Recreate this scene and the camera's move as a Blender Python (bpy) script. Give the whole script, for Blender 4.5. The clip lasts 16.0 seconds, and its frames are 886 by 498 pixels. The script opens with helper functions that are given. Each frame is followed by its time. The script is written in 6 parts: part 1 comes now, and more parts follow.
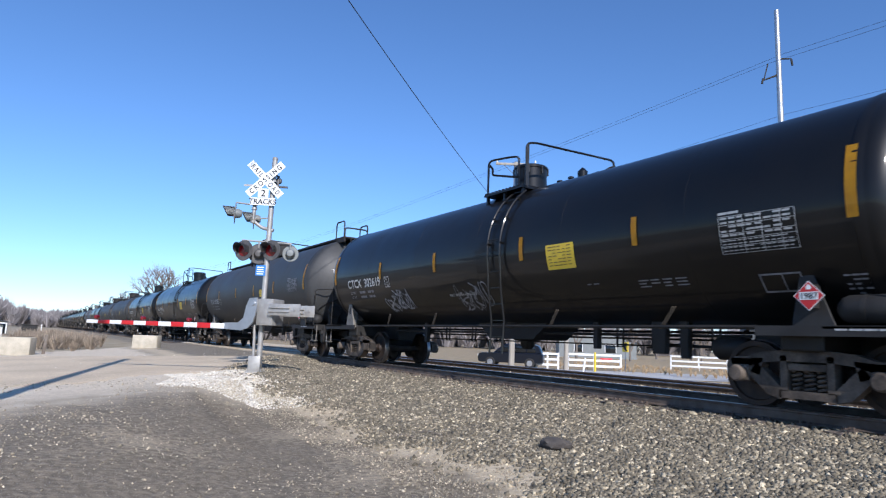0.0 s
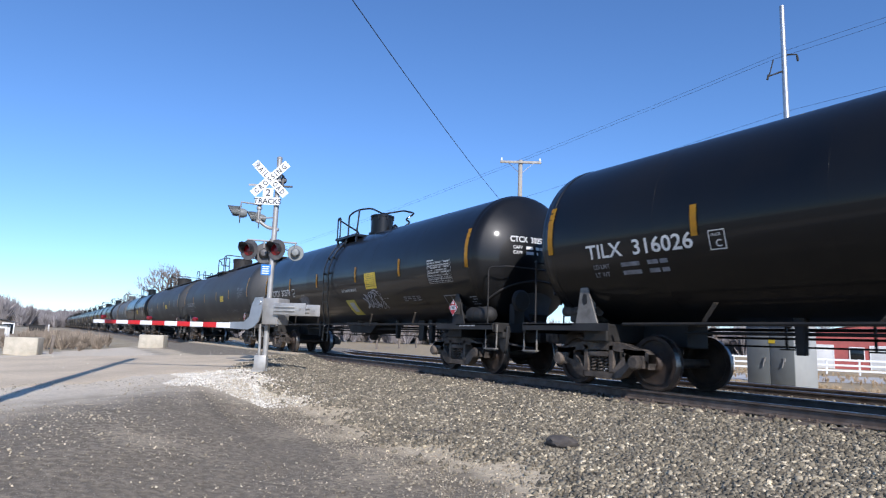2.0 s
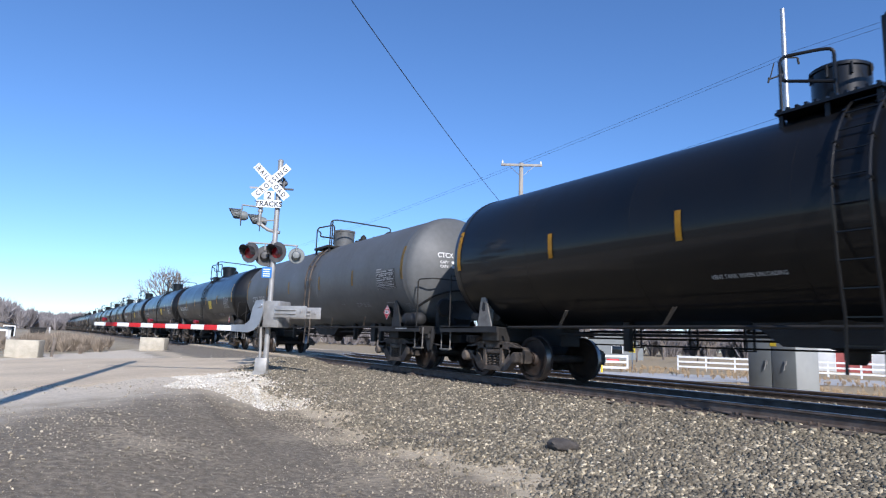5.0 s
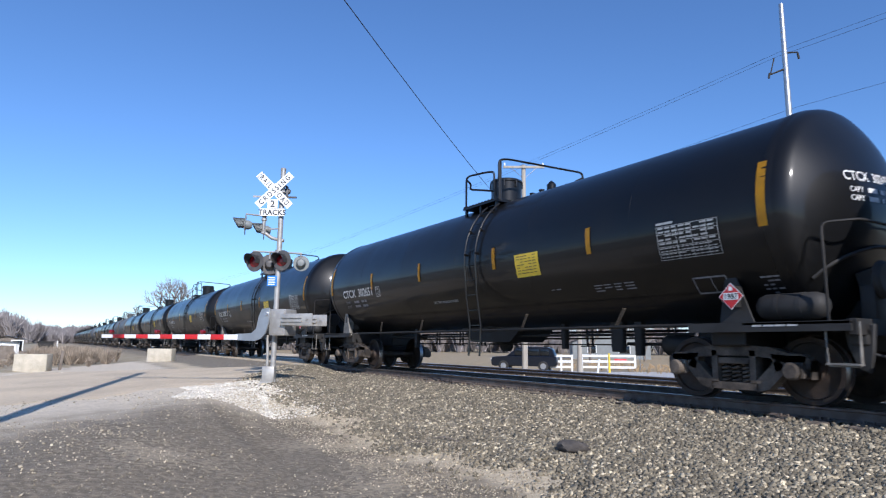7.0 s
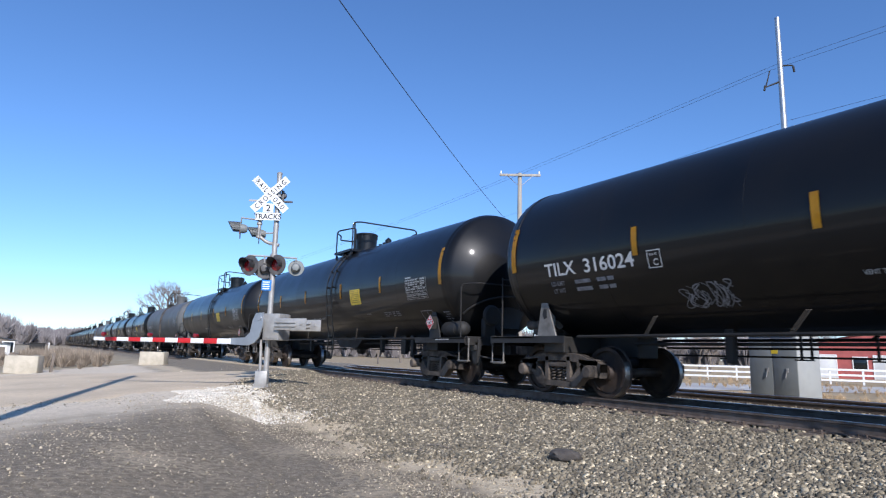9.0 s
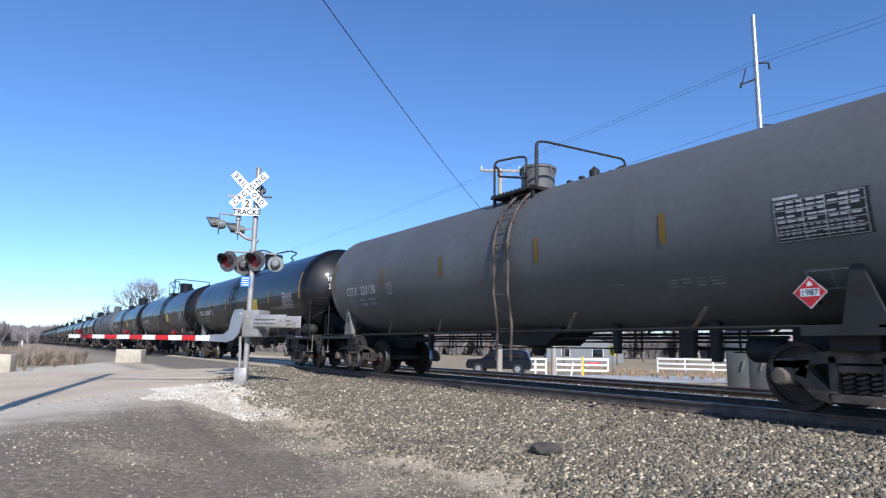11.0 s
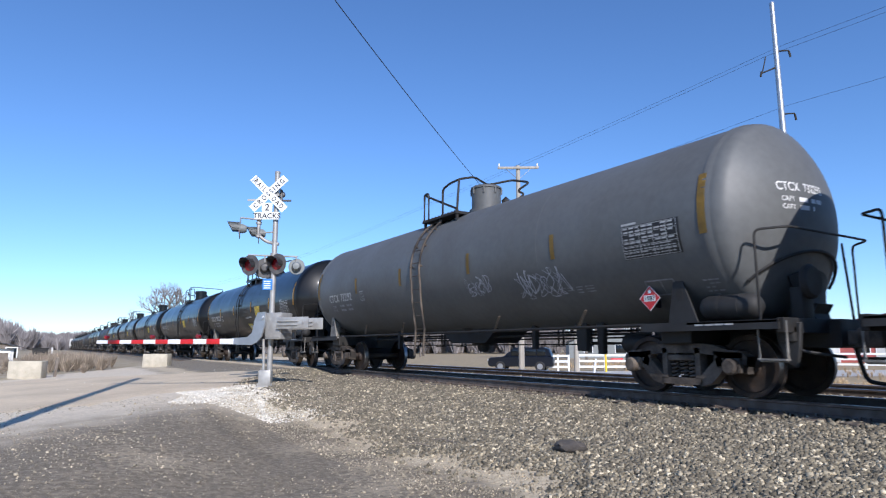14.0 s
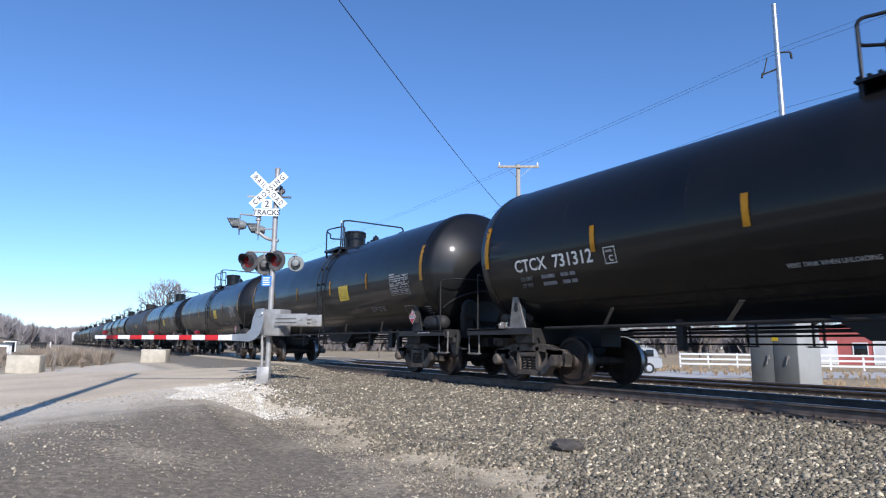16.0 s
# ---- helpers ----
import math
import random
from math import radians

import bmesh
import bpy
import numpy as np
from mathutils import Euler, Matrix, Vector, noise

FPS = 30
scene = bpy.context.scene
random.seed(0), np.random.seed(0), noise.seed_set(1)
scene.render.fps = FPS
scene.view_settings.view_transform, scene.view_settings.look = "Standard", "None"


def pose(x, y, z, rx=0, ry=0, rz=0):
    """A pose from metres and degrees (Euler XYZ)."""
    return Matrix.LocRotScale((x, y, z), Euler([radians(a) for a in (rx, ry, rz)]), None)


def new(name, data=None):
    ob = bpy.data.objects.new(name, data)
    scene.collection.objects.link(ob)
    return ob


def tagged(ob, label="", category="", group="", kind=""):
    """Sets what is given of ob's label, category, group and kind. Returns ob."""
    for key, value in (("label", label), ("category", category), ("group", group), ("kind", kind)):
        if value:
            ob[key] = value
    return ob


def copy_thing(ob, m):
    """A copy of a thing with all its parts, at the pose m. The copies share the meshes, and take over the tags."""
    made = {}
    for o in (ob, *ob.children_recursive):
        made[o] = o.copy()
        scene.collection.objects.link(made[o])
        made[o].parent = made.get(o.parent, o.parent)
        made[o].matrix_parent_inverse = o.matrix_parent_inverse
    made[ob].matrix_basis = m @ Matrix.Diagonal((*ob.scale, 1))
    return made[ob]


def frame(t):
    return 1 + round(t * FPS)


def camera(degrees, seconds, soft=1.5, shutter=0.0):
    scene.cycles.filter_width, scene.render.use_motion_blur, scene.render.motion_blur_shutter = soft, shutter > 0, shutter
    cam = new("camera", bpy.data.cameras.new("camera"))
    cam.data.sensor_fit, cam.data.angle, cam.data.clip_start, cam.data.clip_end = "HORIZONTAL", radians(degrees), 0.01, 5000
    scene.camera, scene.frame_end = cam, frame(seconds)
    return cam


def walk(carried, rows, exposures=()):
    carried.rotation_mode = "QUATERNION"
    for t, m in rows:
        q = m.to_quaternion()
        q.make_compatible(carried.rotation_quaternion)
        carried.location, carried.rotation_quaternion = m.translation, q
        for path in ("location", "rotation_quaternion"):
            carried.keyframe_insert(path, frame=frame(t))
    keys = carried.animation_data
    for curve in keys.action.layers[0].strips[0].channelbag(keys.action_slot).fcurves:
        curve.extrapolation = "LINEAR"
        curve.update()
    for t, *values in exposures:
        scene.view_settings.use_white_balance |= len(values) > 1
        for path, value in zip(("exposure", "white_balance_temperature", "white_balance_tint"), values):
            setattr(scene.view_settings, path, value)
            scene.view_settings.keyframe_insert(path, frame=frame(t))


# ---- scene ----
EYE = 0.73            # height over the rail tops (z = 0)
TX = 9.5              # the train's track runs along y at x = TX
TX2 = 13.8            # second track
SPEED, PITCH = 23.11, 18.1   # train: metres a second, car length over couplers
R, ZC, HALF = 1.53, 2.68, 7.74  # tank radius, axis height, half of the shell's length

cam = camera(70.87, 16.0, soft=1.2, shutter=0.035)
walk(cam, [
    (0, pose(0, 0, EYE, 98.40, -2.28, -33.00)),
    (0.5, pose(0, 0, EYE, 98.22, -2.69, -32.75)),
    (1, pose(0, 0, EYE, 98.22, -2.60, -32.62)),
    (1.5, pose(0, 0, EYE, 98.23, -2.47, -32.57)),
    (2, pose(0, 0, EYE, 98.24, -2.05, -32.52)),
    (2.5, pose(0, 0, EYE, 98.34, -1.70, -32.36)),
    (3, pose(0, 0, EYE, 98.43, -1.38, -32.08)),
    (3.5, pose(0, 0, EYE, 98.42, -2.01, -31.97)),
    (6, pose(0, 0, EYE, 98.58, -1.77, -32.75)),
    (6.5, pose(0, 0, EYE, 98.73, -1.17, -32.36)),
    (7, pose(0, 0, EYE, 98.85, -0.71, -31.84)),
    (7.5, pose(0, 0, EYE, 98.98, -0.89, -31.55)),
    (8, pose(0, 0, EYE, 99.16, -0.95, -31.49)),
    (8.5, pose(0, 0, EYE, 99.36, -1.20, -31.87)),
    (11, pose(0, 0, EYE, 99.10, -1.05, -34.12)),
    (11.5, pose(0, 0, EYE, 99.02, -0.43, -33.85)),
    (12, pose(0, 0, EYE, 99.02, -0.06, -33.48)),
    (12.5, pose(0, 0, EYE, 99.01, -0.07, -33.16)),
    (13, pose(0, 0, EYE, 99.03, -0.49, -32.95)),
    (13.5, pose(0, 0, EYE, 99.11, -0.40, -32.70)),
    (14, pose(0, 0, EYE, 98.99, 0.03, -32.15)),
    (14.5, pose(0, 0, EYE, 98.95, -0.03, -31.86)),
    (15, pose(0, 0, EYE, 98.85, -0.18, -31.89)),
    (15.5, pose(0, 0, EYE, 98.87, -0.38, -32.08)),
    (16, pose(0, 0, EYE, 98.83, -0.51, -32.29))
], exposures=[(0, 0.43, 5480, 13), (16, 0.43, 5480, 13)])

# ---- world, sun ----
SUN_AZ, SUN_EL = 15.5, 31.5   # degrees from -y towards -x; height
world = bpy.data.worlds.new("world")
scene.world = world
world.use_nodes = True
wn = world.node_tree.nodes
sky = wn.new("ShaderNodeTexSky")
sky.sky_type, sky.sun_disc = "NISHITA", False
sky.sun_elevation, sky.sun_rotation = radians(SUN_EL), radians(180 + SUN_AZ)
sky.air_density, sky.dust_density, sky.ozone_density = 0.95, 0.0, 5.4
wn["Background"].inputs["Strength"].default_value = 0.110
world.node_tree.links.new(sky.outputs[0], wn["Background"].inputs["Color"])
sun_to = Vector((math.sin(radians(SUN_AZ)) * math.cos(radians(SUN_EL)),
                 math.cos(radians(SUN_AZ)) * math.cos(radians(SUN_EL)), -math.sin(radians(SUN_EL))))
sun = new("sun", bpy.data.lights.new("sun", "SUN"))
sun.data.energy, sun.data.angle, sun.data.color = 4.25, radians(0.53), (1.0, 0.875, 0.72)
sun.matrix_world = Matrix.Translation((0, -20, 40)) @ sun_to.to_track_quat("-Z", "Y").to_matrix().to_4x4()

# ---- materials ----
def mat(name, c1, c2=None, scale=4.0, rough=0.6, metal=0.0, bump=0.2, fine=60.0, rough2=None, coat=0.0, spread=0.0,
        island=0.0, stretch=(1, 1, 1), dist=0.01, edge=(0.35, 0.65)):
    """Two colours mixed by a coarse and a fine noise in the object's own space, with grain in relief and gloss."""
    m = bpy.data.materials.new(name)
    m.use_nodes = True
    n, l = m.node_tree.nodes, m.node_tree.links
    p = n["Principled BSDF"]
    c2 = c2 or tuple(v * 0.75 for v in c1)
    tc, mp = n.new("ShaderNodeTexCoord"), n.new("ShaderNodeMapping")
    mp.inputs["Scale"].default_value = stretch
    l.new(tc.outputs["Object"], mp.inputs[0])
    big, small = n.new("ShaderNodeTexNoise"), n.new("ShaderNodeTexNoise")
    for node, sc, det in ((big, scale, 6), (small, fine, 3)):
        node.inputs["Scale"].default_value, node.inputs["Detail"].default_value = sc, det
        l.new(mp.outputs[0], node.inputs["Vector"])
    ramp = n.new("ShaderNodeMapRange")
    ramp.inputs[1].default_value, ramp.inputs[2].default_value = edge
    l.new(big.outputs[0], ramp.inputs[0])
    mix = n.new("ShaderNodeMix")
    mix.data_type = "RGBA"
    mix.inputs[6].default_value, mix.inputs[7].default_value = (*c1, 1), (*c2, 1)
    l.new(ramp.outputs[0], mix.inputs[0])
    out = mix.outputs[2]
    if spread:
        grain = n.new("ShaderNodeMapRange")
        grain.inputs[3].default_value, grain.inputs[4].default_value = 1 - spread, 1 + spread
        grain.inputs[1].default_value, grain.inputs[2].default_value = 0.3, 0.7
        l.new(small.outputs[0], grain.inputs[0])
        vm = n.new("ShaderNodeVectorMath")
        vm.operation = "SCALE"
        l.new(out, vm.inputs[0])
        l.new(grain.outputs[0], vm.inputs["Scale"])
        out = vm.outputs[0]
    if island:
        geo, pw, rr, vm = n.new("ShaderNodeNewGeometry"), n.new("ShaderNodeMath"), n.new("ShaderNodeMapRange"), n.new("ShaderNodeVectorMath")
        pw.operation, pw.inputs[1].default_value = "POWER", 12.0
        l.new(geo.outputs["Random Per Island"], pw.inputs[0])
        ad = n.new("ShaderNodeMath")
        ad.operation, ad.inputs[1].default_value = "MULTIPLY_ADD", 2.2
        l.new(pw.outputs[0], ad.inputs[0])
        l.new(geo.outputs["Random Per Island"], ad.inputs[2])
        rr.clamp = False
        rr.inputs[3].default_value, rr.inputs[4].default_value = 1 - island * 0.5, 1 + island * 0.5
        l.new(ad.outputs[0], rr.inputs[0])
        vm.operation = "SCALE"
        l.new(out, vm.inputs[0])
        l.new(rr.outputs[0], vm.inputs["Scale"])
        out = vm.outputs[0]
    l.new(out, p.inputs["Base Color"])
    p.inputs["Metallic"].default_value = metal
    if rough2 is None:
        p.inputs["Roughness"].default_value = rough
    else:
        rg = n.new("ShaderNodeMapRange")
        rg.inputs[3].default_value, rg.inputs[4].default_value = rough, rough2
        l.new(ramp.outputs[0], rg.inputs[0])
        l.new(rg.outputs[0], p.inputs["Roughness"])
    p.inputs["Coat Weight"].default_value, p.inputs["Coat Roughness"].default_value = coat, 0.08
    if bump:
        b = n.new("ShaderNodeBump")
        b.inputs["Strength"].default_value, b.inputs["Distance"].default_value = bump, dist
        l.new(small.outputs[0], b.inputs["Height"])
        l.new(b.outputs[0], p.inputs["Normal"])
    return m


def zone_ground():
    """The ground sheet: worn asphalt, sandy verge, ballast dust and dry grass, each where it lies."""
    m = bpy.data.materials.new("ground")
    m.use_nodes = True
    n, l = m.node_tree.nodes, m.node_tree.links
    p = n["Principled BSDF"]
    geo = n.new("ShaderNodeNewGeometry")
    sep = n.new("ShaderNodeSeparateXYZ")
    l.new(geo.outputs["Position"], sep.inputs[0])

    def math_(op, a, b=0.0, c=0.0):
        q = n.new("ShaderNodeMath")
        q.operation = op
        for i, v in enumerate((a, b, c)):
            if isinstance(v, (int, float)):
                q.inputs[i].default_value = v
            else:
                l.new(v, q.inputs[i])
        return q.outputs[0]

    def noise_(scale, detail=5.0):
        q = n.new("ShaderNodeTexNoise")
        q.inputs["Scale"].default_value, q.inputs["Detail"].default_value = scale, detail
        l.new(geo.outputs["Position"], q.inputs["Vector"])
        return q.outputs[0]

    def ramp_(v, lo, hi):
        q = n.new("ShaderNodeMapRange")
        q.interpolation_type = "SMOOTHSTEP"
        q.inputs[1].default_value, q.inputs[2].default_value = lo, hi
        l.new(v, q.inputs[0])
        return q.outputs[0]

    def mix_(f, a, b):
        q = n.new("ShaderNodeMix")
        q.data_type = "RGBA"
        l.new(f, q.inputs[0])
        for i, v in ((6, a), (7, b)):
            if isinstance(v, tuple):
                q.inputs[i].default_value = (*v, 1)
            else:
                l.new(v, q.inputs[i])
        return q.outputs[2]

    x, y = sep.outputs[0], sep.outputs[1]
    big, mid, fine, grit = noise_(0.35), noise_(1.7), noise_(14.0), noise_(70.0, 2.0)
    wob = math_("MULTIPLY_ADD", mid, 2.0, -1.0)
    asphalt = mix_(ramp_(fine, 0.35, 0.7), (0.139, 0.114, 0.079), (0.249, 0.206, 0.142))
    asphalt = mix_(ramp_(grit, 0.60, 0.70), asphalt, (0.382, 0.330, 0.242))
    sand = mix_(ramp_(fine, 0.3, 0.7), (0.578, 0.479, 0.329), (0.428, 0.358, 0.246))
    dust = mix_(ramp_(grit, 0.35, 0.65), (0.128, 0.108, 0.079), (0.289, 0.248, 0.184))
    pale = mix_(ramp_(fine, 0.3, 0.7), (0.716, 0.621, 0.446), (0.497, 0.429, 0.305))
    grass = mix_(ramp_(mid, 0.3, 0.7), (0.396, 0.297, 0.171), (0.275, 0.220, 0.121))
    col = mix_(ramp_(math_("MULTIPLY_ADD", big, 1.2, math_("MULTIPLY", fine, 0.4)), 0.80, 1.16), asphalt, sand)
    # verge of sand at the ballast's foot, then ballast dust
    edge = math_("ADD", x, math_("MULTIPLY", wob, 0.55))
    col = mix_(ramp_(edge, 3.85, 4.35), col, sand)
    col = mix_(ramp_(edge, 4.75, 5.2), col, dust)
    # pale crushed stone round the signal's foot
    dx, dy = math_("ADD", x, -3.9), math_("ADD", y, -14.0)
    rr = math_("SQRT", math_("ADD", math_("MULTIPLY", dx, dx), math_("MULTIPLY", math_("MULTIPLY", dy, dy), 0.45)))
    col = mix_(ramp_(math_("ADD", rr, math_("MULTIPLY", wob, 0.9)), 2.0, 1.1), col, pale)
    u = math_("ADD", math_("MULTIPLY", math_("ADD", x, -5.0), -0.866), math_("MULTIPLY", math_("ADD", y, -17.0), 0.5))
    v = math_("ADD", math_("MULTIPLY", math_("ADD", x, -5.0), -0.5), math_("MULTIPLY", math_("ADD", y, -17.0), 0.866))
    near_u = math_("MINIMUM", u, v)
    # blown dust along the road's edge
    dusty = math_("MULTIPLY", ramp_(math_("ADD", near_u, math_("MULTIPLY", wob, 1.6)), -4.6, -0.8), ramp_(math_("ADD", x, math_("MULTIPLY", wob, 0.8)), 4.4, 3.4))
    apron = mix_(ramp_(fine, 0.3, 0.7), (0.72, 0.625, 0.475), (0.56, 0.48, 0.36))
    col = mix_(math_("MULTIPLY", dusty, 0.9), col, apron)
    # dry grass past the road and past the tracks
    gl = math_("MULTIPLY", ramp_(math_("ADD", u, math_("MULTIPLY", wob, 0.8)), 10.6, 11.6), ramp_(math_("ADD", x, wob), 7.0, 5.0))
    gravel = mix_(ramp_(mid, 0.35, 0.7), mix_(ramp_(fine, 0.3, 0.7), (0.420, 0.355, 0.251), (0.315, 0.265, 0.185)), (0.284, 0.230, 0.132))
    col = mix_(gl, col, gravel)
    col = mix_(ramp_(math_("ADD", x, wob), 15.8, 16.6), col, grass)
    l.new(col, p.inputs["Base Color"])
    p.inputs["Roughness"].default_value = 0.92
    b = n.new("ShaderNodeBump")
    b.inputs["Strength"].default_value, b.inputs["Distance"].default_value = 0.9, 0.02
    l.new(math_("ADD", fine, math_("MULTIPLY", grit, 0.5)), b.inputs["Height"])
    l.new(b.outputs[0], p.inputs["Normal"])
    return m


GROUND = zone_ground()
ROAD = mat("road_asphalt", (0.630, 0.515, 0.352), (0.504, 0.410, 0.282), 0.5, 0.9, bump=0.5, fine=45, spread=0.25)
LANE = mat("far_road", (0.48, 0.46, 0.42), (0.42, 0.40, 0.365), 0.5, 0.9, bump=0.3, fine=30, spread=0.15)
STONE = mat("ballast_stone", (0.160, 0.137, 0.096), (0.227, 0.194, 0.133), 3.0, 0.85, bump=0.4, fine=50, island=1.0)
PALESTONE = mat("pale_stone", (0.72, 0.675, 0.58), (0.56, 0.52, 0.44), 3.0, 0.85, bump=0.4, fine=50, island=0.25)
PEBBLE = mat("pebble", (0.254, 0.218, 0.157), (0.393, 0.336, 0.242), 2.0, 0.85, bump=0.3, fine=50, island=0.55)
TIE = mat("tie_wood", (0.085, 0.07, 0.058), (0.15, 0.12, 0.095), 3.0, 0.9, bump=0.6, fine=25, stretch=(0.3, 3, 3), spread=0.3)
RAILSTEEL = mat("rail_side", (0.10, 0.075, 0.06), (0.16, 0.13, 0.11), 6, 0.75, metal=0.3, bump=0.3)
RAILTOP = mat("rail_top", (0.55, 0.55, 0.56), (0.42, 0.41, 0.40), 2, 0.28, metal=1.0, bump=0.05, stretch=(20, 1, 1))
BLACK = mat("gloss_black_paint", (0.0045, 0.005, 0.006), (0.008, 0.0075, 0.007), 0.6, 0.38, rough2=0.50, bump=0.006, fine=7, dist=0.02, coat=0.36)
BLACK.node_tree.nodes["Principled BSDF"].inputs["IOR"].default_value = 1.28
MATTE = mat("faded_black_paint", (0.030, 0.032, 0.034), (0.044, 0.044, 0.043), 0.5, 0.48, rough2=0.6, bump=0.03, fine=9, spread=0.1)
GREY = mat("grey_paint", (0.115, 0.12, 0.12), (0.092, 0.092, 0.088), 0.45, 0.5, rough2=0.62, bump=0.03, fine=8, spread=0.08)
FRAME = mat("grimy_black_steel", (0.009, 0.0085, 0.008), (0.021, 0.018, 0.015), 3, 0.6, rough2=0.8, bump=0.25, fine=30)
TRUCK = mat("dusty_cast_steel", (0.135, 0.108, 0.083), (0.026, 0.021, 0.017), 3, 0.85, bump=0.4, fine=35, spread=0.2)
# on the saddle plates this pair carries sunlight and shade as colour
DUSTYLIT = mat("dusty_lit_grey_steel", (0.25, 0.235, 0.21), (0.13, 0.12, 0.105), 5, 0.75, bump=0.2)
SOOTSHADE = mat("sooty_shaded_steel", (0.026, 0.025, 0.024), (0.015, 0.014, 0.013), 3, 0.7, bump=0.15)
SHOE = mat("rust_stained_steel", (0.075, 0.066, 0.056), (0.14, 0.105, 0.07), 2.2, 0.7, bump=0.2)
WHEEL = mat("wheel_steel", (0.030, 0.023, 0.019), (0.065, 0.045, 0.033), 5, 0.7, metal=0.3, bump=0.25)
TREAD = mat("polished_tread", (0.34, 0.33, 0.32), (0.24, 0.22, 0.21), 6, 0.38, metal=1.0, bump=0.05)
YELLOW = mat("reflective_yellow", (0.72, 0.37, 0.012), (0.60, 0.31, 0.02), 6, 0.4, bump=0.05)
YELLOWF = mat("faded_yellow", (0.40, 0.25, 0.05), (0.30, 0.20, 0.06), 6, 0.6, bump=0.05)
SIGNY = mat("yellow_decal", (0.80, 0.58, 0.03), (0.70, 0.50, 0.04), 5, 0.45, bump=0.03)
OLDYELLOW = mat("faded_notice_yellow", (0.55, 0.46, 0.05), (0.46, 0.40, 0.09), 3, 0.6, bump=0.03)
WHITE = mat("white_stencil", (0.72, 0.72, 0.70), (0.58, 0.58, 0.56), 9, 0.6, bump=0.05)
FADED = mat("faded_white_stencil", (0.50, 0.50, 0.48), (0.36, 0.36, 0.35), 12, 0.6, bump=0.05)
FAINT = mat("worn_stencil", (0.16, 0.16, 0.16), (0.08, 0.08, 0.08), 14, 0.6, bump=0.05)
TAG = mat("white_spray_paint", (0.46, 0.47, 0.50), (0.30, 0.30, 0.33), 9, 0.6, bump=0.05)
SCRAWL = mat("spray_paint", (0.30, 0.30, 0.32), (0.16, 0.16, 0.17), 9, 0.6, bump=0.05)
DARKPRINT = mat("brown_small_print", (0.22, 0.15, 0.03), (0.16, 0.11, 0.03), 9, 0.55, bump=0.02)
INK = mat("black_ink", (0.012, 0.012, 0.012), (0.02, 0.02, 0.02), 8, 0.5, bump=0.02)
RED = mat("reflective_red", (0.55, 0.015, 0.02), (0.45, 0.02, 0.02), 7, 0.35, bump=0.03)
SIGNW = mat("reflective_white", (0.78, 0.79, 0.78), (0.68, 0.69, 0.68), 5, 0.4, bump=0.03)
BLUE = mat("blue_sign", (0.03, 0.20, 0.60), (0.03, 0.17, 0.50), 5, 0.45, bump=0.03)
ALU = mat("dull_aluminium", (0.42, 0.41, 0.385), (0.31, 0.30, 0.28), 5, 0.5, metal=0.35, bump=0.12, fine=25)
GALV = mat("galvanised_steel", (0.50, 0.51, 0.52), (0.40, 0.41, 0.42), 3, 0.42, metal=0.8, bump=0.08)
LAMPBLACK = mat("lamp_black", (0.065, 0.063, 0.065), (0.11, 0.105, 0.10), 6, 0.5, bump=0.1)
LENS = mat("red_lens", (0.22, 0.008, 0.012), (0.14, 0.006, 0.01), 12, 0.15, bump=0.3, fine=70, coat=0.4)
CONC = mat("weathered_concrete", (0.52, 0.47, 0.37), (0.40, 0.36, 0.28), 3, 0.9, bump=0.4, fine=30, spread=0.12)
BOX = mat("grey_cabinet", (0.21, 0.225, 0.22), (0.18, 0.192, 0.188), 2, 0.5, bump=0.05)
# the cabinet grey made paler, with sunlight put into the colour
BOXLIT = mat("sunlit_cabinet", (0.35, 0.355, 0.335), (0.30, 0.305, 0.29), 2, 0.55, bump=0.05)
POLEWOOD = mat("pole_wood", (0.42, 0.385, 0.33), (0.30, 0.275, 0.235), 2, 0.9, bump=0.4, stretch=(4, 4, 0.4))
CABLE = mat("cable_black", (0.012, 0.012, 0.014), (0.02, 0.02, 0.022), 3, 0.6, bump=0)
FENCE = mat("white_fence_paint", (0.80, 0.80, 0.78), (0.70, 0.70, 0.68), 3, 0.6, bump=0.1)
BARN = mat("barn_red", (0.40, 0.10, 0.085), (0.31, 0.085, 0.075), 1.5, 0.8, bump=0.2)
ROOFW = mat("pale_metal_roof", (0.62, 0.64, 0.66), (0.55, 0.56, 0.57), 2, 0.5, bump=0.1)
ROOFD = mat("dark_roof", (0.06, 0.06, 0.062), (0.09, 0.085, 0.08), 2, 0.8, bump=0.2)
SIDING = mat("pale_siding", (0.68, 0.68, 0.65), (0.58, 0.58, 0.56), 1.2, 0.7, bump=0.1)
BARK = mat("bare_bark", (0.15, 0.125, 0.10), (0.21, 0.18, 0.15), 6, 0.95, bump=0.3)
TWIG = mat("bare_twigs", (0.17, 0.13, 0.10), (0.23, 0.19, 0.155), 0.4, 0.95, bump=0, island=0.5)
# bark tone lightened and greyed: distance haze is in the colour
WOODS = mat("hazed_far_woods", (0.23, 0.21, 0.205), (0.18, 0.165, 0.165), 0.05, 1.0, bump=0, island=0.4)
STRAW = mat("dry_brush", (0.25, 0.205, 0.155), (0.19, 0.155, 0.118), 0.8, 0.95, bump=0, island=0.5)
DEADGRASS = mat("tan_dead_grass", (0.42, 0.30, 0.17), (0.31, 0.23, 0.13), 0.8, 0.95, bump=0, island=0.5)
CARNAVY = mat("navy_car_paint", (0.004, 0.006, 0.012), (0.005, 0.007, 0.013), 2, 0.3, bump=0.0, coat=0.15)
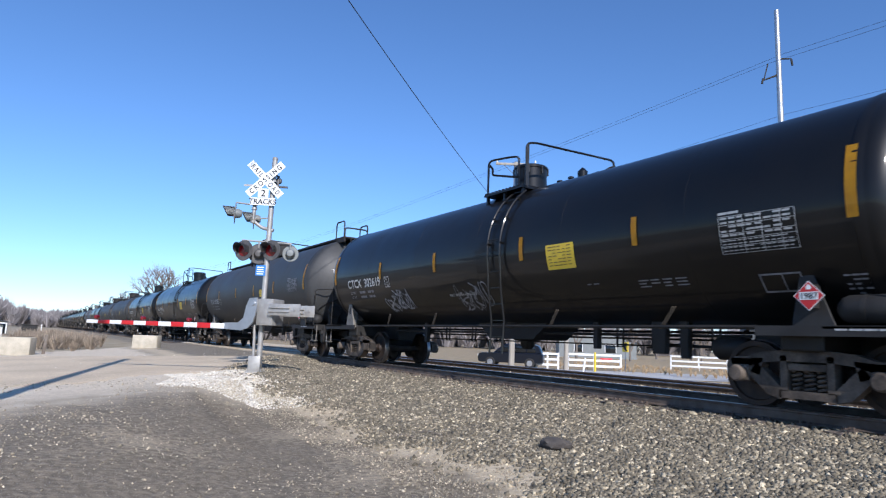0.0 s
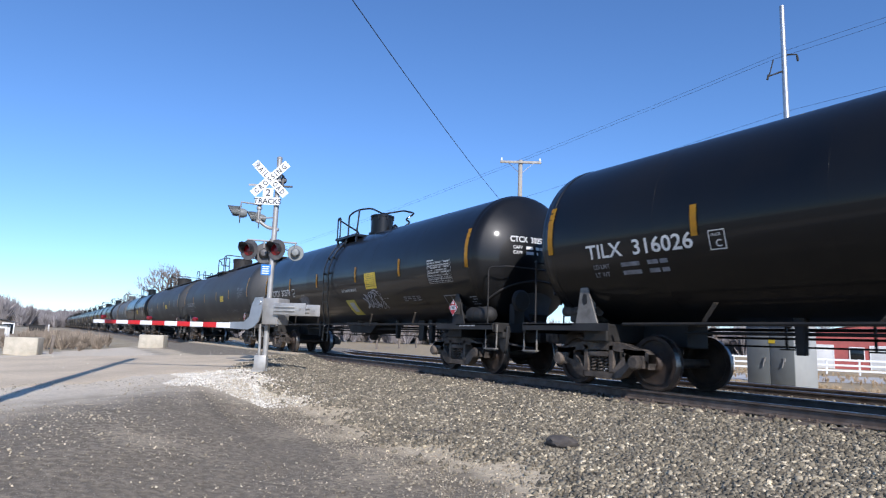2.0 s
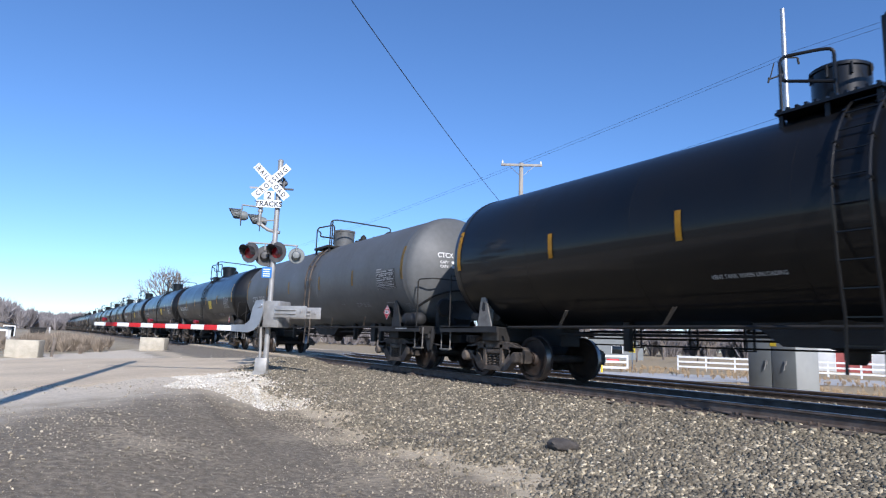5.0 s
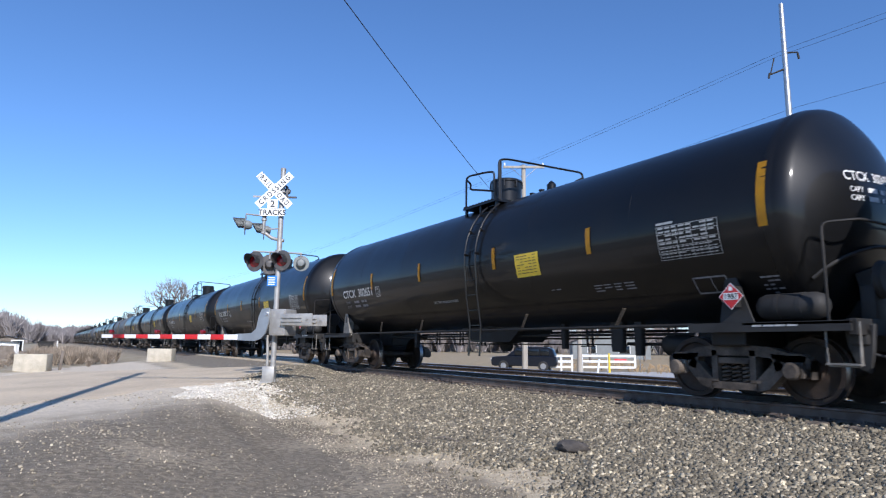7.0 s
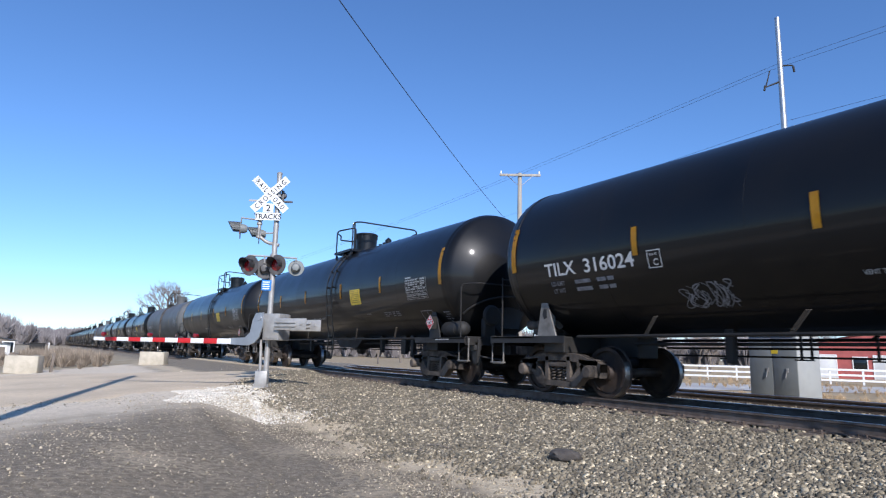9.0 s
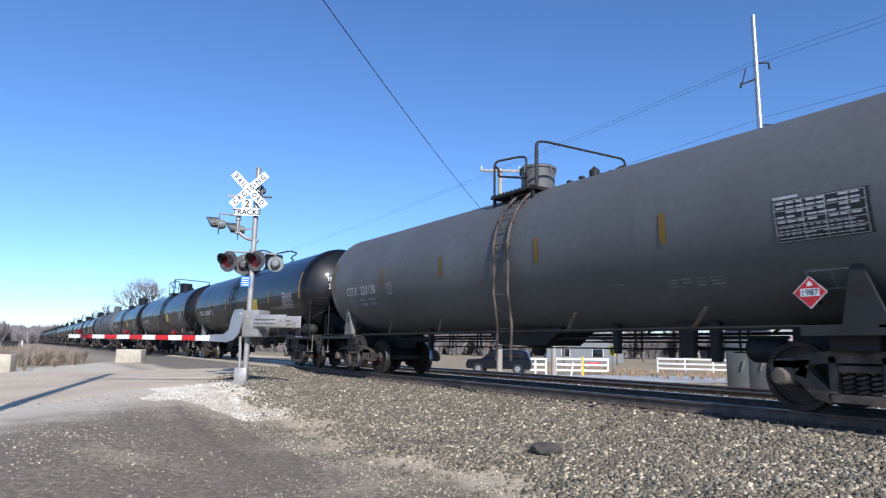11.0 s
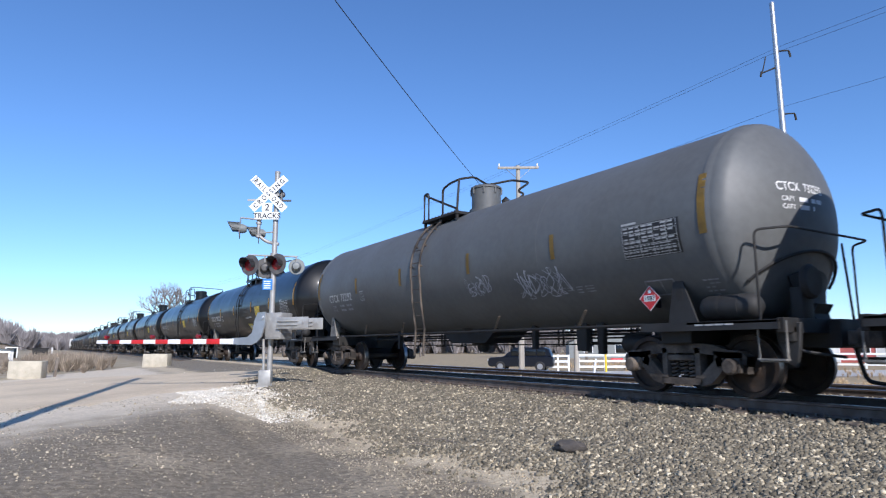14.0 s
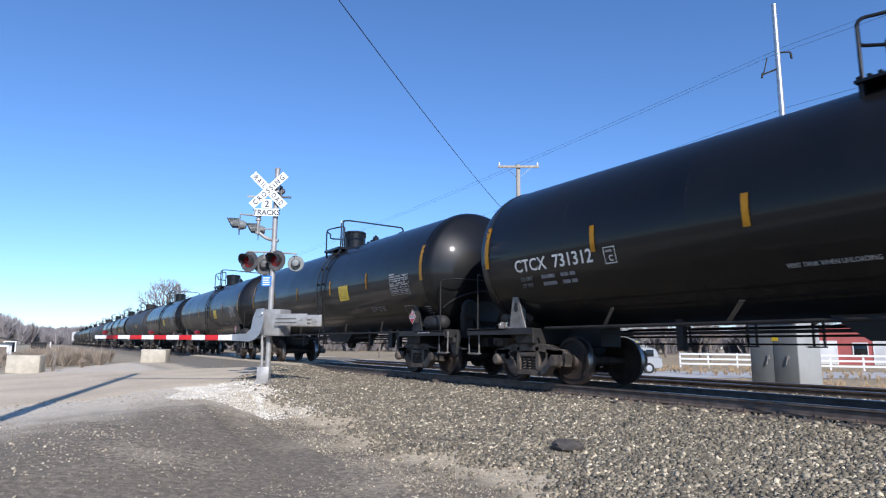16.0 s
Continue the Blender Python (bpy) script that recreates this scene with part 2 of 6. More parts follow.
CARSILVER = mat("silver_car_paint", (0.45, 0.45, 0.44), (0.42, 0.42, 0.41), 2, 0.3, metal=0.4, bump=0.0, coat=0.5)
CARGLASS = mat("dark_car_glass", (0.01, 0.012, 0.014), (0.012, 0.014, 0.016), 2, 0.06, bump=0.0)
RUBBER = mat("tyre_rubber", (0.018, 0.018, 0.018), (0.03, 0.028, 0.026), 6, 0.85, bump=0.2)
HOPPER = mat("pale_hopper_paint", (0.55, 0.55, 0.53), (0.45, 0.44, 0.42), 1.0, 0.7, bump=0.1)


# ---- mesh helpers ----
def mesh_of(bm, name, material, smooth=True):
    me = bpy.data.meshes.new(name)
    bm.normal_update()
    bm.to_mesh(me)
    bm.free()
    for m in (material if isinstance(material, (list, tuple)) else [material]):
        me.materials.append(m)
    if smooth:
        for f in me.polygons:
            f.use_smooth = True
        me.set_sharp_from_angle(angle=radians(38))
    return me


def part(name, bm, material, parent=None, label="", smooth=True):
    ob = new(name, mesh_of(bm, name, material, smooth))
    if parent:
        ob.parent = parent
    return tagged(ob, label) if label else ob


def thing(name, label, category, group="", kind="", at=(0, 0, 0), rz=0):
    ob = new(name)
    ob.empty_display_size = 0.2
    ob.matrix_basis = pose(*at, 0, 0, rz)
    return tagged(ob, label, category, group, kind)


def box(bm, x0, x1, y0, y1, z0, z1, bevel=0.0, m=None):
    vs = [bm.verts.new((x, y, z)) for x in (x0, x1) for y in (y0, y1) for z in (z0, z1)]
    fs = [bm.faces.new([vs[i] for i in q]) for q in
          ((0, 1, 3, 2), (4, 6, 7, 5), (0, 4, 5, 1), (2, 3, 7, 6), (0, 2, 6, 4), (1, 5, 7, 3))]
    if m is not None:
        bmesh.ops.transform(bm, matrix=m, verts=vs)
    if bevel:
        es = list({e for f in fs for e in f.edges})
        bmesh.ops.bevel(bm, geom=es, offset=bevel, segments=2, profile=0.5, affect="EDGES")
    return vs


def tube(bm, pts, r, sides=8, r_end=None, cap=True):
    """A round bar along a line of points, with mitred bends."""
    pts = [Vector(p) for p in pts]
    rings = []
    up = Vector((0, 0, 1))
    n = len(pts)
    for i, p in enumerate(pts):
        d = (pts[min(i + 1, n - 1)] - pts[max(i - 1, 0)]).normalized()
        a = d.cross(up)
        if a.length < 1e-3:
            a = d.cross(Vector((1, 0, 0)))
        a.normalize()
        if rings and (a - last).length > 1.2:
            a = -a
        last = a
        b = d.cross(a)
        rad = r if r_end is None else r + (r_end - r) * i / (n - 1)
        rings.append([bm.verts.new(p + (a * math.cos(2 * math.pi * k / sides) + b * math.sin(2 * math.pi * k / sides)) * rad)
                      for k in range(sides)])
    for u, v in zip(rings, rings[1:]):
        for k in range(sides):
            bm.faces.new((u[k], u[(k + 1) % sides], v[(k + 1) % sides], v[k]))
    if cap:
        bm.faces.new(rings[0][::-1])
        bm.faces.new(rings[-1])
    return bm


def bend(pts, r=0.08, seg=4):
    """Rounds the corners of a line of points."""
    pts = [Vector(p) for p in pts]
    out = [pts[0]]
    for a, b, c in zip(pts, pts[1:], pts[2:]):
        u, v = (a - b), (c - b)
        k = min(r, u.length * 0.45, v.length * 0.45)
        p0, p1 = b + u.normalized() * k, b + v.normalized() * k
        for i in range(seg + 1):
            t = i / seg
            out.append(p0 * (1 - t) ** 2 + b * 2 * t * (1 - t) + p1 * t * t)
    return out + [pts[-1]]


def lathe(bm, profile, axis="y", sides=48, at=(0, 0, 0), mats=None):
    """Turns (along, radius) pairs about an axis through at."""
    rings = []
    for s, r in profile:
        ring = []
        for k in range(sides):
            a = 2 * math.pi * k / sides
            c, d = r * math.cos(a), r * math.sin(a)
            v = {"y": (c, s, d), "x": (s, c, d), "z": (c, d, s)}[axis]
            ring.append(bm.verts.new(Vector(at) + Vector(v)))
        rings.append(ring)
    for i, (u, v) in enumerate(zip(rings, rings[1:])):
        for k in range(sides):
            f = bm.faces.new((u[k], u[(k + 1) % sides], v[(k + 1) % sides], v[k]))
            if mats:
                f.material_index = mats[i]
    for ring in (rings[0], rings[-1]):
        bm.faces.new(ring)
    bmesh.ops.recalc_face_normals(bm, faces=bm.faces)
    return bm


def prism(bm, outline, x0, x1, bevel=0.0):
    """A plate: outline of (y, z) points, from x0 to x1."""
    a = [bm.verts.new((x0, y, z)) for y, z in outline]
    b = [bm.verts.new((x1, y, z)) for y, z in outline]
    n = len(outline)
    fs = [bm.faces.new(a), bm.faces.new(b[::-1])]
    for i in range(n):
        fs.append(bm.faces.new((a[i], b[i], b[(i + 1) % n], a[(i + 1) % n])))
    bmesh.ops.recalc_face_normals(bm, faces=bm.faces)
    if bevel:
        es = [e for e in bm.edges if all(f in fs for f in e.link_faces)]
        bmesh.ops.bevel(bm, geom=es, offset=bevel, segments=1, affect="EDGES")
    return bm


WORDS = {}


def lettering(text, height):
    """A flat mesh of the words in the built-in font: (vertices, faces), height of a capital in metres, from x = 0."""
    if (text, height) in WORDS:
        return WORDS[text, height]
    cu = bpy.data.curves.new("words", "FONT")
    cu.body, cu.size, cu.resolution_u, cu.offset = text, height / 0.70, 3, height * 0.022
    ob = bpy.data.objects.new("words", cu)
    scene.collection.objects.link(ob)
    dg = bpy.context.evaluated_depsgraph_get()
    me = bpy.data.meshes.new_from_object(ob.evaluated_get(dg))
    vs = [v.co.copy() for v in me.vertices]
    fs = [tuple(p.vertices) for p in me.polygons]
    bpy.data.objects.remove(ob)
    bpy.data.curves.remove(cu)
    bpy.data.meshes.remove(me)
    WORDS[text, height] = vs, fs
    return vs, fs


def paint(bm, vs, fs, place, index=0):
    """Lays a flat shape onto a surface: place(u, v) gives the point."""
    made = [bm.verts.new(place(v[0], v[1])) for v in vs]
    for f in fs:
        try:
            bm.faces.new([made[i] for i in f]).material_index = index
        except ValueError:
            pass


def grid_rect(u0, u1, v0, v1, nu=1, nv=4):
    vs = [(u0 + (u1 - u0) * i / nu, v0 + (v1 - v0) * j / nv) for j in range(nv + 1) for i in range(nu + 1)]
    fs = [(j * (nu + 1) + i, j * (nu + 1) + i + 1, (j + 1) * (nu + 1) + i + 1, (j + 1) * (nu + 1) + i)
          for j in range(nv) for i in range(nu)]
    return vs, fs


# ---- ground ----
def smooth(a, b, v):
    t = np.clip((v - a) / (b - a), 0, 1)
    return t * t * (3 - 2 * t)


def road_u(x, y):
    """Metres into the road from its near edge; the road crosses the tracks at a slant."""
    return (x - 5.0) * -0.866 + (y - 17.0) * 0.5


def ground_z(x, y):
    x, y = np.asarray(x, float), np.asarray(y, float)
    low = -0.74 + 0.36 * smooth(8, 17, y)
    nat = low + (-0.22 - low) * np.clip((x - 4.2) / 3.8, 0, 1)
    nat = nat + 0.20 * np.exp(-((x - 4.5) ** 2 + (y - 15.4) ** 2 * 0.6) / 2.2)
    far_side = -0.20 - 0.8 * smooth(15.6, 24, x)
    nat = np.where(x > 11, far_side, nat)
    hi = np.where(x < 8.4, -0.42 + 0.047 * np.clip(x, -6, 8.4), -0.03)
    hi = np.where(x > 15.2, -0.03 - 0.97 * smooth(15.2, 26, x), hi)
    u = road_u(x, y)
    c = smooth(-1.6, 0.0, u) * (1 - smooth(10.4, 12.0, u))
    c = np.maximum(c, np.where(x < 2.5, smooth(-3.0, 0, u) * (1 - smooth(10.4, 12.0, u)), 0))
    z = nat * (1 - c) + hi * c
    return z


def axis_points(bands):
    out = []
    for a, b, step in bands:
        out += list(np.arange(a, b, step))
    return np.array(out + [bands[-1][1]])


def sheet(name, xs, ys, zf, material, keep=None):
    X, Y = np.meshgrid(xs, ys)
    Z = zf(X, Y)
    co = np.stack([X, Y, Z], -1).reshape(-1, 3)
    nx, ny = len(xs), len(ys)
    i, j = np.meshgrid(np.arange(nx - 1), np.arange(ny - 1))
    a = (j * nx + i).reshape(-1)
    faces = np.stack([a, a + 1, a + 1 + nx, a + nx], -1)
    me = bpy.data.meshes.new(name)
    me.from_pydata(co.tolist(), [], faces.tolist())
    me.materials.append(material)
    for f in me.polygons:
        f.use_smooth = True
    return new(name, me)


gx = axis_points([(-2400, -300, 350), (-300, -40, 26), (-40, -6, 2), (-6, 16.5, 0.22), (16.5, 40, 1.2), (40, 300, 26), (300, 2400, 350)])
gy = axis_points([(-600, -60, 90), (-60, -4, 7), (-4, 34, 0.25), (34, 80, 1.5), (80, 400, 20), (400, 3000, 260)])


def rough_z(x, y):
    z = ground_z(x, y)
    near = (np.abs(x - 5) < 12) & (y < 34)
    bumps = 0.012 * np.sin(x * 3.1 + np.sin(y * 2.3) * 1.7) * np.sin(y * 2.7 + np.sin(x * 1.9))
    return np.where(near, z + bumps, z)


tagged(sheet("ground", gx, gy, rough_z, GROUND),
       "worn asphalt yard, ballast verge and dry winter grass", "ground", kind="structure")


def strip(name, u0, u1, s0, s1, du, ds, lift, material, wobble=0.0):
    """A stretch of road along the slanted way: u across, s along."""
    us, ss = np.arange(u0, u1 + 1e-6, du), np.arange(s0, s1 + 1e-6, ds)
    U, S = np.meshgrid(us, ss)
    edge = (np.abs(U - us[0]) < 1e-6) | (np.abs(U - us[-1]) < 1e-6)
    W = np.where(edge, wobble * (np.sin(S * 1.7) + np.sin(S * 4.3 + 1)), 0)
    U = U + W
    X, Y = 5.0 - 0.866 * U + 0.5 * S, 17.0 + 0.5 * U + 0.866 * S
    V = (X - 5.0) * -0.5 + (Y - 17.0) * 0.866 + 0.25 * np.sin(X * 2.1)
    Z = ground_z(X, Y) + np.where(edge | (V < 0), -0.05, lift)
    co = np.stack([X, Y, Z], -1).reshape(-1, 3)
    nx, ny = len(us), len(ss)
    i, j = np.meshgrid(np.arange(nx - 1), np.arange(ny - 1))
    a = (j * nx + i).reshape(-1)
    me = bpy.data.meshes.new(name)
    me.from_pydata(co.tolist(), [], np.stack([a, a + 1, a + 1 + nx, a + nx], -1).tolist())
    me.materials.append(material)
    for f in me.polygons:
        f.use_smooth = True
    return new(name, me)


tagged(strip("road", 0.3, 10.4, -30, 6.4, 0.2, 0.2, 0.012, ROAD, 0.12),
       "pale worn asphalt road slanting over the tracks", "road", kind="structure")
tagged(strip("road_beyond", 0.3, 10.4, 22.5, 60, 0.8, 0.8, 0.012, ROAD, 0.12),
       "pale asphalt road going on behind the tracks", "road", kind="structure")
def lane_z(a, b):
    return ground_z(36 - 0.89 * a + 0.456 * b, 28.6 + 0.456 * a + 0.89 * b) + 0.02


lane = sheet("far_lane", np.arange(-90, 8.1, 1.0), np.arange(-6.4, 3.3, 0.8), lane_z, LANE)
for v in lane.data.vertices:
    a, b, c = v.co
    v.co = (36 - 0.89 * a + 0.456 * b, 28.6 + 0.456 * a + 0.89 * b, c)
tagged(lane,
       "pale asphalt lane beside the tracks, before the fence", "road", kind="structure")


# ---- tracks ----
def rail_mesh(x, z, y0, y1, step):
    """A flat-bottomed rail; the running face is polished."""
    bm = bmesh.new()
    prof = [(-0.07, -0.172), (0.07, -0.172), (0.07, -0.160), (0.012, -0.140), (0.010, -0.045), (0.036, -0.034),
            (0.036, -0.006), (0.028, 0), (-0.028, 0), (-0.036, -0.006), (-0.036, -0.034), (-0.010, -0.045), (-0.012, -0.140), (-0.07, -0.160)]
    rings = []
    y = y0
    while y <= y1 + 1e-6:
        rings.append([bm.verts.new((x + a, y, z + b)) for a, b in prof])
        y += step
    n = len(prof)
    for u, v in zip(rings, rings[1:]):
        for k in range(n):
            f = bm.faces.new((u[k], u[(k + 1) % n], v[(k + 1) % n], v[k]))
            f.material_index = 1 if k in (6, 7, 8) else 0
    bmesh.ops.recalc_face_normals(bm, faces=bm.faces)
    return bm


def track(name, cx, z, label, near):
    tr = thing(name, label, "railway track", kind="structure")
    for s in (-0.7525, 0.7525):
        part("rail", rail_mesh(cx + s, z, -60, 840, 100), [RAILSTEEL, RAILTOP], tr)
    me = []
    for k in range(4):
        bm = bmesh.new()
        vs = box(bm, -1.28, 1.28, -0.115, 0.115, -0.18, 0, 0.012)
        for v in bm.verts:
            v.co += Vector((random.uniform(-0.02, 0.02), random.uniform(-0.006, 0.006), random.uniform(-0.006, 0.004)))
        for s in (-0.7525, 0.7525):
            box(bm, s - 0.18, s + 0.18, -0.09, 0.09, -0.004, 0.014)
            for dx in (-0.105, 0.105):
                for dy in (-0.05, 0.05):
                    box(bm, s + dx - 0.02, s + dx + 0.02, dy - 0.015, dy + 0.015, 0.01, 0.045)
        for f in bm.faces:
            if f.calc_center_median().z > 0.001:
                f.material_index = 1
        me.append(mesh_of(bm, "tie", [TIE, RAILSTEEL], False))
    rest = bmesh.new()
    i = 0
    y = -4.0
    while y < 160:
        crossing = 0.4 < road_u(cx, y) < 10.2
        if not crossing:
            zz = z - 0.176
            if near and y < 45:
                t = new("tie", me[i % 4])
                t.parent = tr
                t.matrix_basis = pose(cx + random.uniform(-0.04, 0.04), y, zz, 0, 0, random.uniform(-1.2, 1.2))
            else:
                box(rest, cx - 1.28, cx + 1.28, y - 0.115, y + 0.115, zz - 0.16, zz)
        i += 1
        y += 0.53
    tagged(part("ties_beyond", rest, TIE, tr, smooth=False), kind="stuff")
    return tr


track("track_near", TX, 0.0, "rusty rails with polished tops on dark wooden ties", True)
track("track_far", TX2, -0.05, "second track of dark rails on wooden ties", False)


def crossing_deck():
    """Timber and asphalt panels that bring the road level with the rails."""
    d = thing("crossing_deck", "dark timber and asphalt crossing panels between the rails", "level crossing", kind="structure")
    for cx, z in ((TX, 0.0), (TX2, -0.05)):
        for x0, x1 in ((cx - 1.6, cx - 0.83), (cx - 0.66, cx + 0.66), (cx + 0.83, cx + 1.6)):
            bm = bmesh.new()
            vs = box(bm, x0, x1, 0, 20.6, -0.15, -0.012)
            for v in vs:
                v.co.y += 17.2 + (v.co.x - 5.0) * 1.732
                v.co.z += z
            part("panel", bm, ROAD, d, smooth=False)


crossing_deck()


# ---- the train ----
CUR = {"r": R}
RADII = {"gloss": 1.575, "gloss_patched": 1.54, "grey_patched": 1.575, "walkway": 1.60, "grey": R}


def side(y, z, lift=0.004):
    """A point on the near side of the tank."""
    r = CUR["r"]
    dz = max(-r, min(r, z - ZC))
    return Vector((-(math.sqrt(max(r * r - dz * dz, 0)) + lift), y, z))


def dish(r, knuckle=0.30, crown=2.4):
    """How far a dished head stands out at radius r: a crown with a tight rounded rim."""
    rad = CUR["r"]
    rise = crown - math.sqrt((crown - knuckle) ** 2 - (rad - knuckle) ** 2)
    edge = crown * (rad - knuckle) / (crown - knuckle)
    if r < edge:
        return rise - crown + math.sqrt(crown * crown - r * r)
    return math.sqrt(max(0.0, knuckle ** 2 - (min(r, rad) - rad + knuckle) ** 2))


def head_front(x, z, lift=0.006):
    """A point on the tank's head that faces down the line (-y)."""
    return Vector((x, -(HALF + dish(math.hypot(x, z - ZC)) + lift), z))


def tank_bm(jacket):
    R = CUR["r"]
    bm = bmesh.new()
    prof = []
    n = 30
    for i in range(n + 1):
        r = R * math.sin(math.pi / 2 * i / n)
        prof.append((-HALF - dish(r), max(r, 0.02)))
    rings = (-5.3, -2.65, 0.0, 2.65, 5.3) if jacket else (-3.9, -1.3, 1.3, 3.9)
    lip = 0.012
    body = [(-HALF + 0.02, R + lip), (-HALF + 0.12, R + lip), (-HALF + 0.13, R)]
    for y in rings:
        body += [(y - 0.030, R), (y - 0.0295, R + 0.0015), (y + 0.0295, R + 0.0015), (y + 0.030, R)]
    body += [(HALF - 0.13, R), (HALF - 0.12, R + lip), (HALF - 0.02, R + lip)]
    prof += body + [(-s, r) for s, r in prof[n::-1]]
    lathe(bm, prof, "y", 80, (0, 0, ZC))
    return bm


def dome_bm():
    bm = bmesh.new()
    lathe(bm, [(0, 0.45), (0.10, 0.45), (0.11, 0.385), (0.60, 0.385), (0.61, 0.41), (0.65, 0.41), (0.68, 0.36), (0.705, 0.1), (0.71, 0.02)], "z", 28, (0, 0, ZC + CUR["r"] - 0.08))
    for k in range(8):
        a = 2 * math.pi * k / 8
        c, s = math.cos(a), math.sin(a)
        tube(bm, [(0.405 * c, 0.405 * s, ZC + R + 0.44), (0.405 * c, 0.405 * s, ZC + R + 0.60)], 0.02, 6)
    return bm


def stripe_bm(y, z0, z1, w):
    bm = bmesh.new()
    paint(bm, *grid_rect(-w / 2, w / 2, z0, z1, 1, 6), lambda u, v: side(y + u, v, 0.014))
    bmesh.ops.solidify(bm, geom=bm.faces[:], thickness=0.003)
    return bm


def panel_rows(bm, y0, y1, z0, z1, rows, seed, index, lift=0.008, fill=0.75, cells=5):
    """Lines of unreadable small print as plain bars."""
    rnd = random.Random(seed)
    h = (z1 - z0) / rows
    for r in range(rows):
        zt = z1 - r * h
        w = (y1 - y0) / cells
        for c in range(cells):
            if rnd.random() > 0.9:
                continue
            a = y0 + c * w
            b = a + w * rnd.uniform(0.6, 0.92)
            paint(bm, *grid_rect(a, b, zt - h * fill * 0.7, zt - h * 0.12, 1, 1), lambda u, v: side(-u, v, lift), index)


def outline_bars(bm, y0, y1, z0, z1, t, lift=0.009, index=0):
    for a, b, c, d in ((y0, y1, z1 - t, z1), (y0, y1, z0, z0 + t), (y0, y0 + t, z0, z1), (y1 - t, y1, z0, z1)):
        paint(bm, *grid_rect(a, b, c, d, 1, 3), lambda u, v: side(-u, v, lift), index)


def wheel_bm():
    """Two wheels on their axle, turning about x."""
    bm = bmesh.new()
    for s in (-1, 1):
        o = 0.72 * s
        prof = [(0.095, 0.06), (0.095, 0.12), (0.03, 0.16), (0.01, 0.28), (0.03, 0.37), (0.065, 0.385), (0.068, 0.452), (0.0, 0.458), (-0.055, 0.462), (-0.062, 0.485), (-0.080, 0.485), (-0.083, 0.40),
                (-0.03, 0.36), (-0.03, 0.2), (-0.07, 0.13), (-0.07, 0.06)]
        b2 = bmesh.new()
        lathe(b2, [(p * s, r) for p, r in prof], "x", 40, (o, 0, 0), mats=[0, 0, 0, 0, 0, 0, 1, 1, 0, 0, 0, 0, 0, 0, 0])
        me = bpy.data.meshes.new("tmp")
        b2.to_mesh(me)
        b2.free()
        bm.from_mesh(me)
        bpy.data.meshes.remove(me)
        for k in range(3):
            a = 2 * math.pi * k / 3
            lathe_at = (o + 0.10 * s, 0.085 * math.cos(a), 0.085 * math.sin(a))
            tube(bm, [lathe_at, (lathe_at[0] + 0.16 * s, lathe_at[1] * 0.95, lathe_at[2] * 0.95)], 0.02, 6)
    tube(bm, [(-1.06, 0, 0), (1.06, 0, 0)], 0.085, 14)
    return bm


def side_frame_bm(s):
    """A cast truck side: arched top bar, two window openings, bolster pocket with springs' seat."""
    bm = bmesh.new()
    top = [(-1.08, 0.50), (-1.10, 0.60), (-0.98, 0.68), (-0.80, 0.69), (-0.58, 0.76), (-0.30, 0.79), (0.30, 0.79), (0.58, 0.76), (0.80, 0.69), (0.98, 0.68), (1.10, 0.60), (1.08, 0.50)]
    x0, x1 = (0.98 * s, 1.16 * s)
    # the frame as bars round the openings
    def bar(quad, a=x0, b=x1):
        prism(bm, quad, a, b)
    for p, q in zip(top, top[1:]):
        bar([p, q, (q[0], q[1] - 0.145), (p[0], p[1] - 0.145)])
    bar([(-0.36, 0.17), (0.36, 0.17), (0.36, 0.27), (-0.36, 0.27)])
    for k in (-1, 1):
        bar([(k * 0.25, 0.26), (k * 0.34, 0.26), (k * 0.34, 0.72), (k * 0.25, 0.72)])
        bar([(k * 0.34, 0.15), (k * 0.52, 0.20), (k * 0.78, 0.46), (k * 0.66, 0.62), (k * 0.34, 0.31)])
        bar([(k * 0.62, 0.44), (k * 0.80, 0.50), (k * 0.80, 0.66), (k * 0.56, 0.68)])
        bar([(k * 0.76, 0.57), (k * 1.02, 0.57), (k * 1.05, 0.66), (k * 0.76, 0.66)])
        # bearing box and cap
        box(bm, min(x0, x1 + 0.05 * s), max(x0, x1 + 0.05 * s), k * 0.89 - 0.13, k * 0.89 + 0.13, 0.36, 0.575, 0.03)
        lathe(bm, [(0, 0.115), (0.10 * s, 0.115), (0.13 * s, 0.09), (0.135 * s, 0.02)], "x", 18, (x1 + 0.02 * s, k * 0.89, 0.457))
    bmesh.ops.recalc_face_normals(bm, faces=bm.faces)
    return bm


def springs_bm(s):
    bm = bmesh.new()
    for yy in (-0.16, 0.0, 0.16):
        pts = [(1.07 * s + 0.055 * math.cos(a), yy + 0.055 * math.sin(a), 0.27 + 0.26 * a / (2 * math.pi * 4.5)) for a in np.linspace(0, 2 * math.pi * 4.5, 46)]
        tube(bm, pts, 0.017, 5)
    box(bm, min(0.98 * s, 1.16 * s), max(0.98 * s, 1.16 * s), -0.24, 0.24, 0.53, 0.62, 0.015)
    return bm


